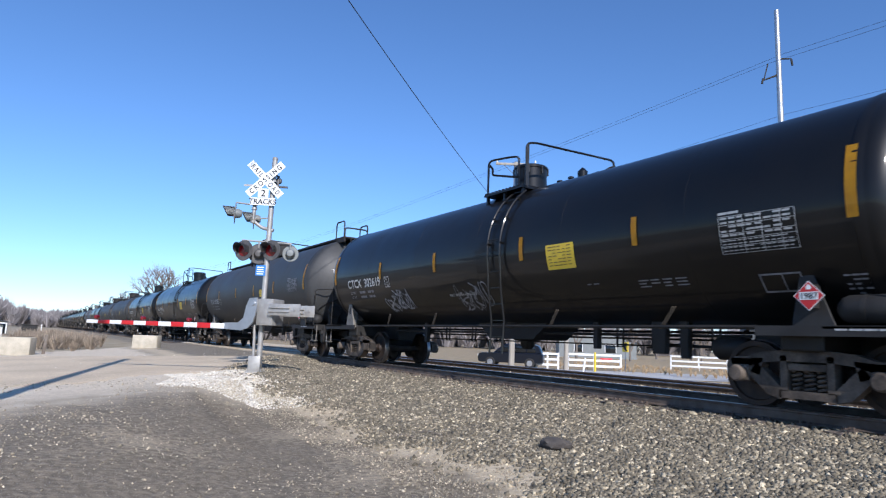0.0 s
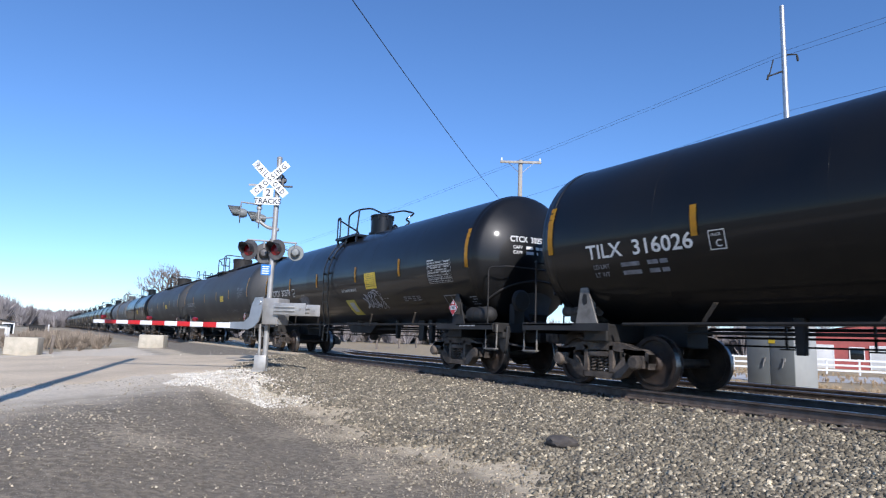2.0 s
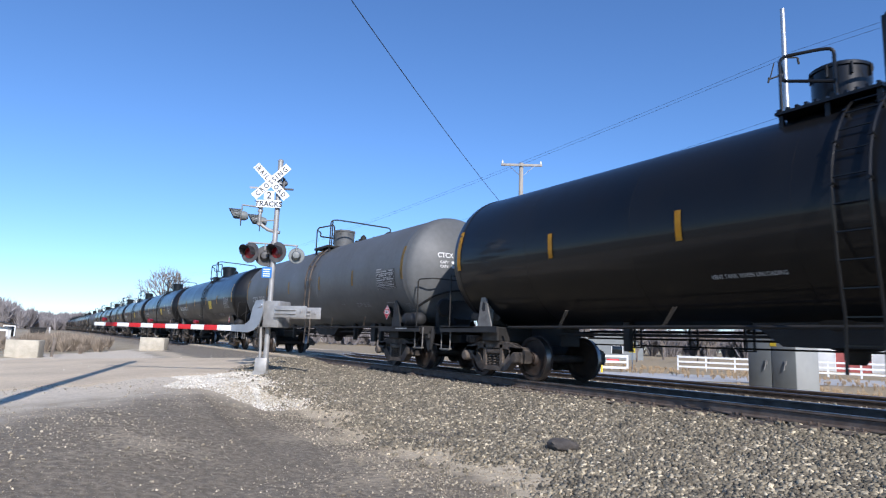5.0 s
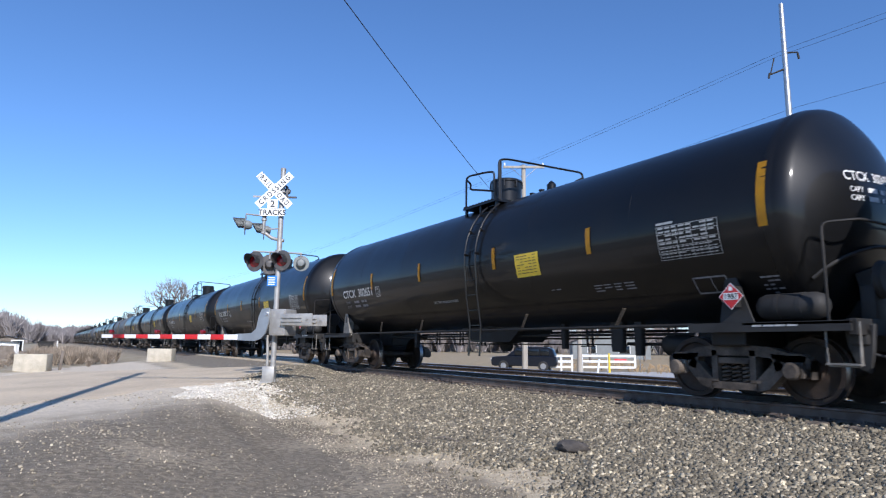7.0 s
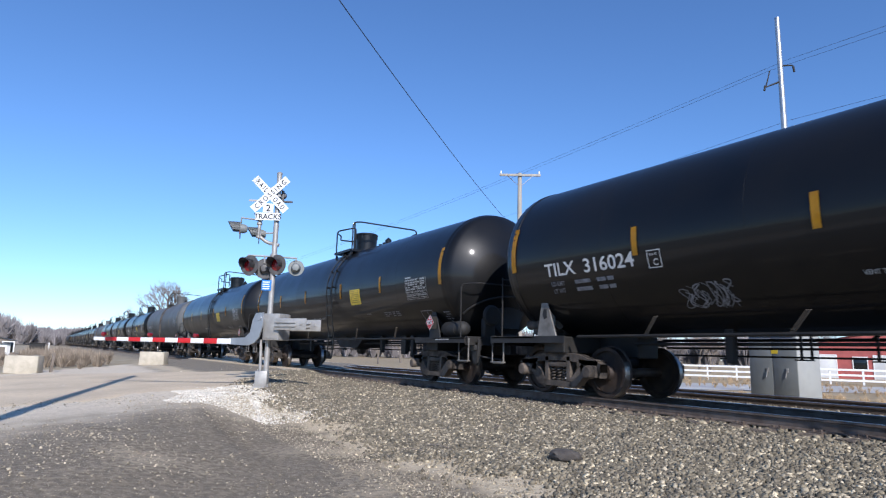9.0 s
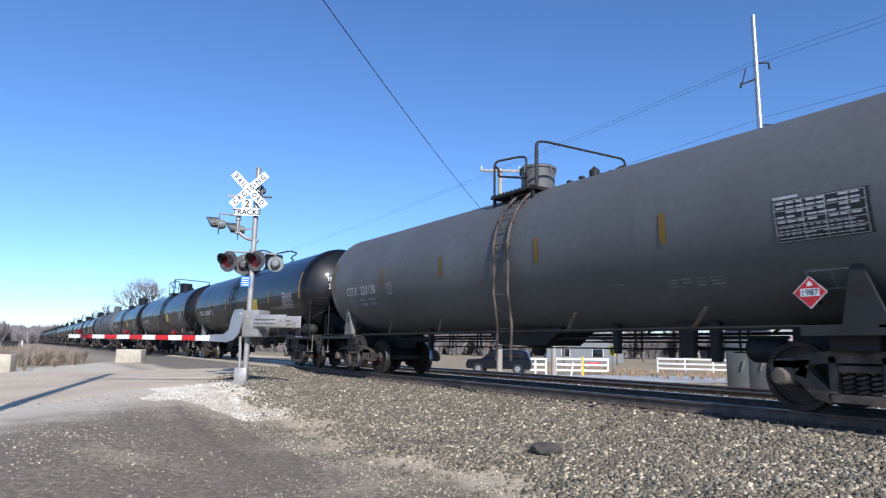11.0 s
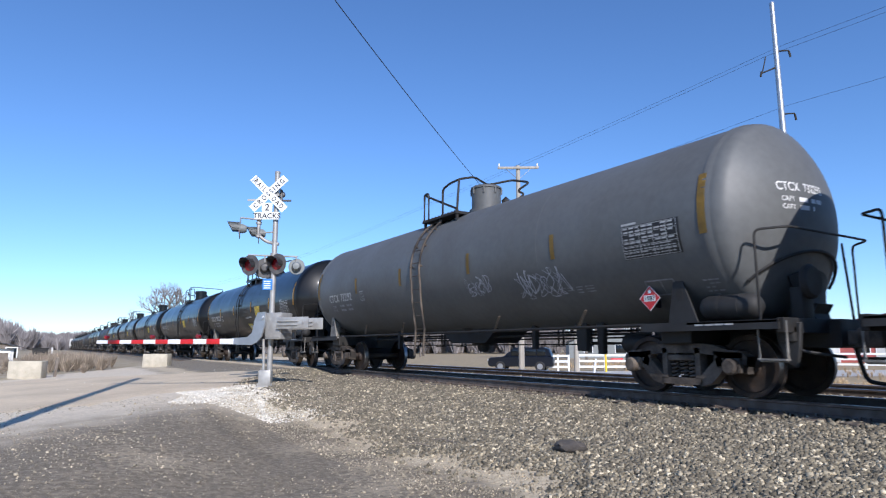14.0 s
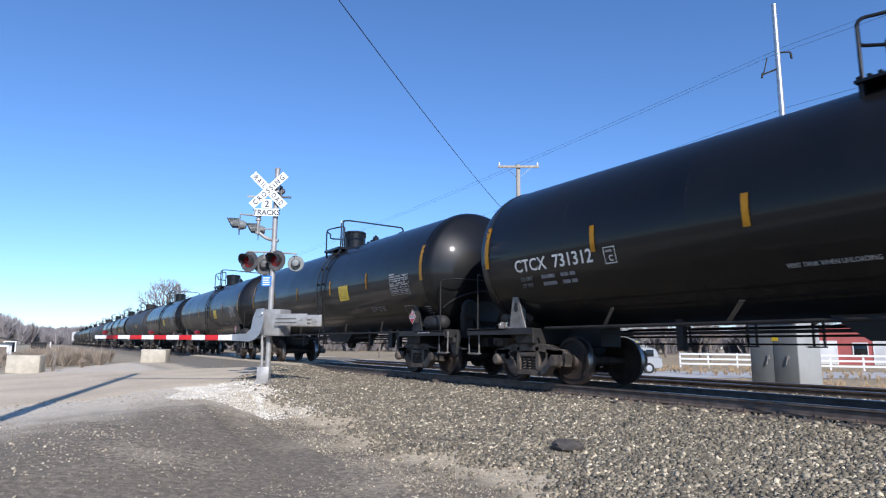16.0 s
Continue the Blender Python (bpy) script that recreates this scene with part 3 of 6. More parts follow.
def build_truck(car, y):
    tr = part("truck", box_bm(-0.95, 0.95, -0.22, 0.22, 0.42, 0.72, 0.04), FRAME, car)
    tr.location = (0, y, 0)
    for s in (-1, 1):
        part("side_frame", side_frame_bm(s), TRUCK, tr, "dusty brown cast side frame")
        part("spring_set", springs_bm(s), TRUCK, tr)
    me = mesh_of(wheel_bm(), "wheelset", [WHEEL, TREAD])
    for k in (-1, 1):
        w = new("wheelset", me)
        w.parent = tr
        w.matrix_parent_inverse = pose(0, 0.89 * k, 0.457)
        bm = bmesh.new()
        for s in (-1, 1):
            box(bm, min(0.66 * s, 0.80 * s), max(0.66 * s, 0.80 * s), k * 0.36 - 0.05, k * 0.36 + 0.05, 0.3, 0.58, 0.02)
        tube(bm, [(-0.8, 0.36 * k, 0.38), (0.8, 0.36 * k, 0.38)], 0.045, 8)
        part("brake_beam", bm, FRAME, tr)
    return tr


def box_bm(*a):
    bm = bmesh.new()
    box(bm, *a)
    return bm


def build_car(kind):
    """A tank car along y, front (-y) to the south; kinds: gloss, walkway (faded black), grey."""
    shift = {"patched": 1.42, "grey_vent": 1.32, "walkway": 1.1}.get(kind, 0.0)
    patched = kind in ("patched", "grey_vent")
    kind = {"patched": "gloss", "grey_vent": "grey"}.get(kind, kind)
    CUR["r"] = RADII[kind + ("_patched" if patched else "")]
    paint_m = {"gloss": BLACK, "walkway": MATTE, "grey": GREY}[kind]
    label = {"gloss": "glossy black tank car with yellow stripes and a pale patch" if patched else "glossy black tank car with yellow reflective stripes",
             "walkway": "faded black tank car with a full-length top walkway",
             "grey": "dull grey tank car with a wide side ladder"}[kind]
    car = thing("tank_car", label, "tank car", group="tank cars of the train")
    part("tank", tank_bm(kind != "grey"), paint_m, car)
    # yellow stripes
    sm = YELLOW if kind != "grey" else YELLOWF
    for y in (-7.62, 7.62):
        part("stripe", stripe_bm(y, 2.37, 3.28, 0.13), YELLOW if kind != "grey" else YELLOWF, car, "yellow reflective stripe", False)
    for y in (4.52 if kind != "walkway" else 4.80, 1.67 if kind != "walkway" else 1.55, -1.58 if kind != "walkway" else -1.42, -4.40 if kind != "walkway" else -4.18):
        part("stripe", stripe_bm(y, 2.37, 2.84, 0.11), sm, car, "yellow reflective stripe", False)
    # stub sills, end platforms, couplers
    for k in (-1, 1):
        bm = bmesh.new()
        box(bm, -0.28, 0.28, min(k * 5.6, k * 8.75), max(k * 5.6, k * 8.75), 0.72, 1.12, 0.02)
        prism(bm, [(k * 6.2, 1.1), (k * 8.3, 1.1), (k * 8.45, 1.35), (k * 6.2, 1.7)], -0.22, 0.22)
        part("stub_sill", bm, FRAME, car, smooth=False)
        bm = bmesh.new()
        box(bm, -1.45, 1.45, min(k * 7.15, k * 8.55), max(k * 7.15, k * 8.55), 1.05, 1.10, 0.01)
        part("end_platform", bm, FRAME, car, smooth=False)
        bm = bmesh.new()
        box(bm, -1.40, 1.40, min(k * 8.50, k * 8.60), max(k * 8.50, k * 8.60), 0.92, 1.12, 0.01)
        part("end_beam", bm, FRAME, car, smooth=False)
        for q in (-1.45, 1.41):
            part("edge_angle", box_bm(q, q + 0.04, min(k * 6.3, k * 8.55), max(k * 6.3, k * 8.55), 0.97, 1.10), SOOTSHADE, car, smooth=False)
        bm = bmesh.new()
        # bolster and body cradle under the tank
        box(bm, -1.25, 1.25, k * 6.8 - 0.28, k * 6.8 + 0.28, 0.78, 1.10, 0.03)
        part("bolster", bm, FRAME, car, smooth=False)
        bm = bmesh.new()
        rows_ = []
        for i in range(7):
            t = i / 6
            z, hw = 1.12 + 0.62 * t, 0.18 + 0.36 * t ** 0.8
            row = []
            for jx in np.linspace(-1, 1, 9):
                p = head_front(jx * hw, z + 0.12 * (1 - jx * jx) * t, 0.03)
                row.append(bm.verts.new((p.x, k * -(p.y * t + -8.42 * (1 - t)), p.z)))
            rows_.append(row)
        for a_, b_ in zip(rows_, rows_[1:]):
            for i in range(8):
                bm.faces.new((a_[i], a_[i + 1], b_[i + 1], b_[i]))
        bmesh.ops.recalc_face_normals(bm, faces=bm.faces)
        bmesh.ops.solidify(bm, geom=bm.faces[:], thickness=0.02)
        part("head_shoe", bm, SOOTSHADE, car, "tapered dark steel pad under the tank's head")
        bm = bmesh.new()
        box(bm, -0.11, 0.11, min(k * 8.6, k * 8.95), max(k * 8.6, k * 8.95), 0.76, 0.96, 0.03)
        box(bm, -0.18, 0.13, min(k * 8.88, k * 9.10), max(k * 8.88, k * 9.10), 0.72, 1.0, 0.05)
        part("coupler", bm, TRUCK, car)
        for s in (-1, 1):
            bm = bmesh.new()
            # saddle plate from the sill up the tank's flank
            y0 = 7.10 if k > 0 else -6.85
            pts = [(y0 - 0.40, 1.06), (y0 + 0.16, 1.06), (y0 + 0.02, 1.80), (y0 - 0.03, 1.89), (y0 - 0.10, 1.87), (y0 - 0.15, 1.74)]
            prism(bm, pts, 1.24 * s, 1.27 * s, 0.006)
            prism(bm, [(y0 - 0.10, 1.06), (y0 - 0.06, 1.06), (y0 - 0.06, 1.80), (y0 - 0.10, 1.80)], 1.02 * s, 1.24 * s)
            box(bm, min(1.18 * s, 1.42 * s), max(1.18 * s, 1.42 * s), y0 - 0.55, y0 + 0.55, 1.035, 1.075, 0.006)
            # near plates: rear ones coloured as sunlit, front ones as shaded
            part("saddle_plate", bm, FRAME if s > 0 else DUSTYLIT if k > 0 else SOOTSHADE, car, "steel saddle plate with light and shade in its colour", False)
            # no hole is cut: a thin dark plate gives the opening's shade
            bm = bmesh.new()
            prism(bm, [(y0 - 0.13, 1.62), (y0 - 0.05, 1.64), (y0 - 0.01, 1.52), (y0 - 0.05, 1.43), (y0 - 0.14, 1.46)], 1.268 * s, 1.274 * s)
            part("saddle_opening", bm, FRAME, car, "dark plate laid on as the shade of an opening", False)
        # end handrail over the platform, with steps at the corners
        bm = bmesh.new()
        ye = k * 8.5
        yp = k * 8.26
        tube(bm, bend([(-1.36, yp, 1.08), (-1.36, yp, 2.34), (-1.10, k * 8.60, 2.36), (1.10, k * 8.60, 2.36), (1.36, yp, 2.34), (1.36, yp, 1.08)], 0.10), 0.018, 7)
        arc = []
        for a in np.linspace(-1.3, 1.3, 15):
            p = head_front(1.15 * math.sin(a), 1.50 + 0.62 * math.cos(a), 0.04)
            arc.append((p.x, -k * p.y, p.z))
        tube(bm, arc, 0.026, 6)
        tube(bm, [(0.95, k * 8.30, 2.34), (0.62, k * 8.52, 1.12)], 0.018, 6)
        part("end_handrail", bm, FRAME, car)
        for s in (-1, 1):
            bm = bmesh.new()
            xs = 1.36 * s
            for yy in (8.21, 8.60):
                tube(bm, bend([(xs, k * yy, 1.08), (xs, k * yy, 0.55), (xs, k * (8.40), 0.55)], 0.04), 0.018, 6)
            for z in (0.57,):
                box(bm, xs - 0.05, xs + 0.05, min(k * 8.21, k * 8.60), max(k * 8.21, k * 8.60), z - 0.012, z + 0.012)
            part("corner_step", bm, DUSTYLIT, car, "pale grey corner step")
    # hand brake, reservoir, valves at the front end
    bm = bmesh.new()
    lathe(bm, [(-8.16, 0.02), (-8.15, 0.09), (-8.10, 0.15), (-8.02, 0.18), (-7.36, 0.18), (-7.28, 0.15), (-7.23, 0.09), (-7.22, 0.02)], "y", 24, (-1.12, 0, 1.31))
    for yy in (-7.55, -7.85):
        lathe(bm, [(yy - 0.03, 0.186), (yy + 0.03, 0.186)], "y", 24, (-1.12, 0, 1.31))
    part("brake_reservoir", bm, SOOTSHADE, car, "dark air reservoir with domed ends")
    bm = bmesh.new()
    lathe(bm, [(-8.70, 0.20), (-8.66, 0.24), (-8.62, 0.24), (-8.60, 0.20)], "y", 22, (-0.75, 0, 1.62))
    box(bm, -0.90, -0.60, -8.60, -8.42, 1.1, 1.55, 0.03)
    # near-black colour here carries the shadow lying on the brake wheel
    part("hand_brake", bm, FRAME, car)
    bm = bmesh.new()
    prism(bm, [(-8.66, 1.06), (-8.30, 1.06), (-8.34, 0.78), (-8.44, 0.52), (-8.56, 0.46), (-8.62, 0.70)], -1.12, -1.04, 0.012)
    box(bm, -1.20, -0.98, -8.60, -8.40, 0.80, 1.02, 0.03)
    tube(bm, bend([(-1.08, -8.5, 0.72), (-1.02, -8.72, 0.66), (-0.62, -8.95, 0.60)], 0.1), 0.022, 6)
    part("cut_lever_bracket", bm, SOOTSHADE, car, "dark cast bracket with an uncoupling lever")
    for k in (-1, 1):
        bm = bmesh.new()
        tube(bm, bend([(0.18, k * 8.66, 0.98), (0.20, k * 8.72, 0.60), (0.16, k * 8.82, 0.26), (0.10, k * 9.05, 0.24)], 0.12), 0.030, 6)
        part("air_hose", bm, FRAME, car)
    bm = bmesh.new()
    box(bm, -0.95, -0.35, 7.15, 7.75, 1.14, 1.55, 0.05)
    tube(bm, [(-0.9, 7.0, 1.35), (-0.9, 7.9, 1.35)], 0.10, 10)
    part("brake_valve", bm, TRUCK, car)
    # long side rails with slanted straps
    for s in (-1, 1):
        bm = bmesh.new()
        tube(bm, [(1.20 * s, -6.2, 1.09), (1.20 * s, 6.2, 1.09)], 0.028, 8)
        part("side_rail", bm, FRAME, car)
        for y in (-4.55, -1.95, 2.35, 4.75) if kind != "walkway" else (-5.0, -3.0, -1.0, 1.0, 3.0, 5.0):
            bm = bmesh.new()
            for dy in (-0.03, 0.0, 0.03):
                tube(bm, [(1.13 * s, y + dy, 1.06), (1.24 * s, y + dy - 0.34, 1.40)], 0.010, 4)
            part("strap", bm, SHOE, car, smooth=False)
    # rods and pipe under the tank
    for x, z, r in ((0.55, 0.93, 0.022), (0.75, 0.80, 0.018), (-0.35, 0.98, 0.03)):
        bm = bmesh.new()
        tube(bm, [(x, -5.6, z), (x, 5.6, z)], r, 6)
        part("brake_rod", bm, FRAME, car)
    for y in (-4.3, -3.0, -2.1, 2.0, 3.1, 4.4):
        bm = bmesh.new()
        for dy in (-0.08, 0.08):
            box(bm, 0.70, 0.74, y + dy - 0.014, y + dy + 0.014, 0.76, 1.45)
        box(bm, 0.52, 0.78, y - 0.09, y + 0.09, 0.748, 0.772)
        part("rod_hanger", bm, FRAME, car, smooth=False)
    bm = bmesh.new()
    lathe(bm, [(0.62, 0.10), (0.70, 0.16), (0.80, 0.16), (0.82, 0.30), (0.95, 0.45), (1.25, 0.6)], "z", 20)
    prism(bm, [(-1.25, 1.2), (-0.75, 0.84), (0.75, 0.84), (1.25, 1.2)], -0.5, 0.5)
    part("bottom_outlet", bm, FRAME, car)
    bm = bmesh.new()
    lathe(bm, [(-5.55, 0.05), (-5.53, 0.16), (-5.45, 0.19), (-5.05, 0.19), (-4.98, 0.14), (-4.96, 0.04)], "y", 20, (-0.30, 0, 0.80))
    tube(bm, [(-0.30, -4.98, 0.80), (-0.30, -4.1, 0.82)], 0.025, 8)
    part("brake_cylinder", bm, FRAME, car)
    for y, w, z in ((-4.55, 0.09, 0.60), (-4.05, 0.16, 0.66), (-2.6, 0.07, 0.70), (3.6, 0.08, 0.68)):
        bm = bmesh.new()
        prism(bm, [(y - w, 1.25), (y + w, 1.25), (y + w * 0.8, z), (y - w * 0.8, z)], -0.55, -0.42, 0.015)
        part("gear_hanger", bm, FRAME, car, smooth=False)
    # fittings on top
    dome = dome_bm()
    bmesh.ops.scale(dome, vec=(1, 1, 1.09), verts=dome.verts, space=Matrix.Translation((0, 0, -(ZC + CUR["r"] - 0.1))))
    if patched or kind == "walkway":
        bmesh.ops.translate(dome, verts=dome.verts, vec=(0, -0.18, 0))
    if kind == "walkway":
        bmesh.ops.scale(dome, vec=(1.32, 1.32, 1.0), verts=dome.verts)
    part("dome", dome, {"gloss": BLACK, "walkway": FRAME, "grey": GREY}[kind], car)
    bm = bmesh.new()
    zt = ZC + CUR["r"]
    y0, y1 = (-0.30, 1.38) if patched else (-0.95 + shift * 0.9, 0.42 + shift * 0.9)
    metal = {"gloss": BLACK, "walkway": FRAME, "grey": FRAME}[kind]
    box(bm, -1.05, -0.35, y0, y1, zt - 0.17, zt - 0.13)
    deck = part("platform", bm, metal, car, smooth=False)
    slat = mesh_of(box_bm(-1.05, -0.35, -0.02, 0.02, zt - 0.13, zt - 0.09), "slat", metal, False)
    for yy in np.linspace(y0 + 0.05, y1 - 0.05, 11):
        o = new("slat", slat)
        o.parent, o.location = deck, (0, float(yy), 0)
    stay = mesh_of(box_bm(-1.0, -0.94, -0.03, 0.03, zt - 0.50, zt - 0.17), "stay", metal, False)
    for yy in (y0 + 0.06, (y0 + y1) / 2, y1 - 0.06):
        o = new("stay", stay)
        o.parent, o.location = deck, (0, yy, 0)
    for xx, yy in () if patched else ((0.15, -0.85), (0.35, -1.0), (0.1, -1.25)):
        bm = bmesh.new()
        lathe(bm, [(-0.03, 0.085), (0.04, 0.085), (0.05, 0.055), (0.16, 0.055), (0.17, 0.07), (0.21, 0.07), (0.23, 0.02)], "z", 10, (xx, yy, zt - 0.02))
        part("valve", bm, BLACK if kind == "gloss" else FRAME, car)
    bm = bmesh.new()
    lathe(bm, [(-0.03, 0.14), (0.03, 0.14), (0.04, 0.11), (0.24, 0.11), (0.28, 0.07), (0.33, 0.02)], "z", 12, (0.2, -0.76, zt - 0.02) if patched else (0.05, -1.65, zt - 0.02))
    part("vent_cap", bm, BLACK if kind == "gloss" else FRAME, car)
    zl = zt - 0.15
    top_m = BLACK if kind == "gloss" else FRAME
    hoops = ([(-1.0, -1.02, zl), (-1.0, -1.02, zt + 0.80), (-0.75, -1.02, zt + 0.86), (1.25, -1.45, zt + 0.74), (1.28, -1.45, zl - 0.25)],
             [(-0.90, -0.95, zl), (-0.90, -0.95, zt + 0.80)],
             [(1.28, -1.45, zt + 0.62), (1.05, -1.35, zt + 0.50), (1.0, -1.32, zl)],
             [(-1.0, 0.34, zl), (-1.0, 0.34, zt + 0.70), (-0.62, 0.02, zt + 0.80), (-0.50, -0.16, zt + 0.80), (-0.50, -0.16, zl + 0.2)],
             [(-1.0, 0.34, zt + 0.62), (-0.80, 0.42, zt + 0.55), (-0.85, 0.40, zt + 0.40), (-0.50, -0.16, zt + 0.30)],
             [(0.35, -1.75, zt - 0.05), (0.35, -1.75, zt + 0.26), (0.85, -1.75, zt + 0.26), (0.85, -1.75, zt - 0.3)])
    hoops = [[(x, y + shift * (0.9 if i != 5 else 0), z) for x, y, z in h] for i, h in enumerate(hoops)]
    if patched:
        hoops = [[(-0.98, 1.37, zl), (-0.98, 1.37, zt + 0.65), (-0.98, 1.14, zt + 0.65), (-0.98, 1.14, zl)],
                 [(-0.98, 1.26, zt + 0.59), (-0.90, 0.60, zt + 0.29), (-0.80, 0.02, zt + 0.03), (-0.75, -0.05, zl)],
                 [(-0.98, 0.42, zl), (-0.98, 0.42, zt + 0.61), (-0.94, 0.10, zt + 0.71), (-0.88, -0.25, zt + 0.75), (-0.55, -0.42, zt + 0.81), (0.0, -0.25, zt + 0.71),
                  (0.70, -0.40, zt + 0.91), (0.85, -0.95, zt + 0.75), (0.60, -0.72, zt + 0.53), (0.72, -0.90, zt + 0.43), (0.5, -0.85, zt + 0.25)],
                 [(-0.98, -0.24, zl - 0.08), (-0.90, -0.24, zt + 0.75)]]
    for h in hoops:
        bm = bmesh.new()
        tube(bm, bend(h, 0.12), 0.030 if patched else 0.026, 8)
        part("top_railing", bm, top_m, car)
    # ladder down the flank
    bm = bmesh.new()
    ya, yb = (-0.98, -0.56) if kind != "grey" else (-0.82, -0.38)
    ya, yb = ya + shift, yb + shift
    rr = 0.022 if kind != "grey" else 0.028
    ang = np.linspace(0.62, 1.75, 14)
    rad = CUR["r"]
    line = [(-(rad + 0.07) * math.sin(a), ZC + (rad + 0.07) * math.cos(a)) for a in ang]
    line += [(-(R + 0.06), 1.9), (-(R - 0.05), 1.2), (-(R - 0.02), 0.52)]
    for yy in (ya, yb):
        tube(bm, [(x, yy, z) for x, z in line], rr, 6)
        for a in (0.8, 1.15, 1.5):
            tube(bm, [(-(rad - 0.02) * math.sin(a), yy, ZC + (rad - 0.02) * math.cos(a)), (-(rad + 0.10) * math.sin(a), yy, ZC + (rad + 0.10) * math.cos(a))], 0.03, 6)
    if kind != "walkway":
        tot = 0
        for (x0, z0), (x1, z1) in zip(line, line[1:]):
            d = math.hypot(x1 - x0, z1 - z0)
            while tot < d:
                f = tot / d
                tube(bm, [(x0 + (x1 - x0) * f, ya, z0 + (z1 - z0) * f), (x0 + (x1 - x0) * f, yb, z0 + (z1 - z0) * f)], 0.012, 5)
                tot += 0.34
            tot -= d
        part("ladder", bm, BLACK if kind == "gloss" else TRUCK, car)
    else:
        bm.free()
        bm = bmesh.new()
        box(bm, -0.42, 0.42, -7.75, 8.1, zt + 0.03, zt + 0.09)
        box(bm, -0.48, 0.48, -8.42, -7.75, zt + 0.02, zt + 0.07)
        for xx in (-0.48, 0.42):
            box(bm, xx, xx + 0.06, -8.42, -7.70, zt - 0.12, zt + 0.03)
        for yy in np.arange(-7.4, 8.0, 1.1):
            box(bm, -0.40, -0.34, yy - 0.03, yy + 0.03, zt - 0.08, zt + 0.04)
            box(bm, 0.34, 0.40, yy - 0.03, yy + 0.03, zt - 0.08, zt + 0.04)
        part("walkway", bm, FRAME, car, "black steel walkway on top", False)
        for xx, yy, ye, hgt in ((-0.45, -7.62, -8.34, 0.66), (0.45, -7.75, -8.40, 0.60), (-0.42, 8.3, 7.75, 0.5)):
            bm = bmesh.new()
            tube(bm, bend([(xx, yy, zt), (xx, yy, zt + hgt), (xx, ye, zt + hgt), (xx, ye, zt)], 0.16), 0.028, 8)
            part("grab_rail", bm, FRAME, car)
        bm = bmesh.new()
        tube(bm, bend([(-0.45, -8.40, zt), (-0.45, -8.40, zt + 0.40), (0.45, -8.40, zt + 0.40), (0.45, -8.40, zt)], 0.14), 0.028, 8)
        part("grab_rail", bm, FRAME, car)
        bm = bmesh.new()
        for xx in (-0.20, 0.24):
            tube(bm, [(xx, -8.40, zt + 0.02), (xx, -8.54, 2.9), (xx, -8.56, 1.15)], 0.020, 6)
        for z in np.arange(1.45, zt - 0.05, 0.3):
            yl = -8.54 + 0.14 * max(0.0, (z - 2.9) / (zt - 2.9))
            tube(bm, [(-0.20, yl, z), (0.24, yl, z)], 0.014, 5)
        part("head_ladder", bm, FRAME, car)
    # data table, warning decal, placard, small print
    bm = bmesh.new()
    z0 = {"walkway": 2.36, "grey": 2.17}.get(kind, 2.10)
    hz = 0.44 if kind == "walkway" else 0.50
    ty = 0.22 if kind == "grey" else 0.0
    if kind != "gloss":
        paint(bm, *grid_rect(5.88 + ty, 7.0 + ty, z0 - 0.02, z0 + hz + 0.02, 1, 5), lambda u, v: side(-u, v, 0.006), 1)
    panel_rows(bm, 5.92 + ty, 6.92 + ty, z0 + 0.20, z0 + hz, 5, 3, 0, lift=0.012, fill=0.80, cells=8)
    panel_rows(bm, 5.92 + ty, 6.92 + ty, z0, z0 + 0.18, 4, 13, 0, lift=0.012, fill=0.62, cells=13)
    for z in (z0 - 0.01, z0 + 0.09, z0 + 0.185, z0 + 0.26, z0 + 0.38, z0 + hz):
        paint(bm, *grid_rect(5.89 + ty, 6.95 + ty, z, z + 0.007, 1, 1), lambda u, v: side(-u, v, 0.013), 0)
    for f in (0, 0.33, 0.58, 0.82, 1.0):
        yy = 5.89 + ty + 1.06 * f
        paint(bm, *grid_rect(yy, yy + 0.009, z0 - 0.01, z0 + hz, 1, 4), lambda u, v: side(-u, v, 0.013), 0)
    paint(bm, *grid_rect(5.89 + ty, 6.20 + ty, z0 + hz + 0.035, z0 + hz + 0.07, 1, 1), lambda u, v: side(-u, v, 0.013), 0)
    part("data_table", bm, [{"gloss": FADED, "walkway": SCRAWL, "grey": FADED}[kind], INK], car, "stencilled data table of small print", False)
    if kind != "grey":
        bm = bmesh.new()
        dy = -0.08 if patched else 0.0
        zb = 2.29 if kind == "walkway" else 2.13
        paint(bm, *grid_rect(2.30 + dy, 3.03 + dy, zb, 2.59, 1, 5), lambda u, v: side(-u, v, 0.007), 0)
        panel_rows(bm, 2.36 + dy, 2.98 + dy, zb + 0.03, 2.56, 7, 8, 1, 0.011, 0.6, 5)
        part("warning_decal", bm, [SIGNY, DARKPRINT], car, "yellow warning decal with dark small print", False)
    if patched and kind == "gloss":
        bm = bmesh.new()
        paint(bm, *grid_rect(0.46, 1.11, 1.41, 1.86, 1, 5), lambda u, v: side(-u, v, 0.007), 0)
        paint(bm, *grid_rect(0.66, 0.98, 1.50, 1.78, 1, 4), lambda u, v: side(-u, v, 0.011), 1)
        part("paper_patch", bm, [OLDYELLOW, FADED], car, "faded yellow and white notice patch", False)
        bm = bmesh.new()
        vs, fs = lettering("VENT TANK WHEN UNLOADING", 0.075)
        k_ = 1.09 / max(v[0] for v in vs)
        paint(bm, [(v[0] * k_, v[1]) for v in vs], fs, lambda u, v: side(-0.42 - u, 2.11 + v, 0.008), 0)
        tagged(part("vent_notice", bm, WHITE, car, "white stencilled line of words", False), kind="stuff")
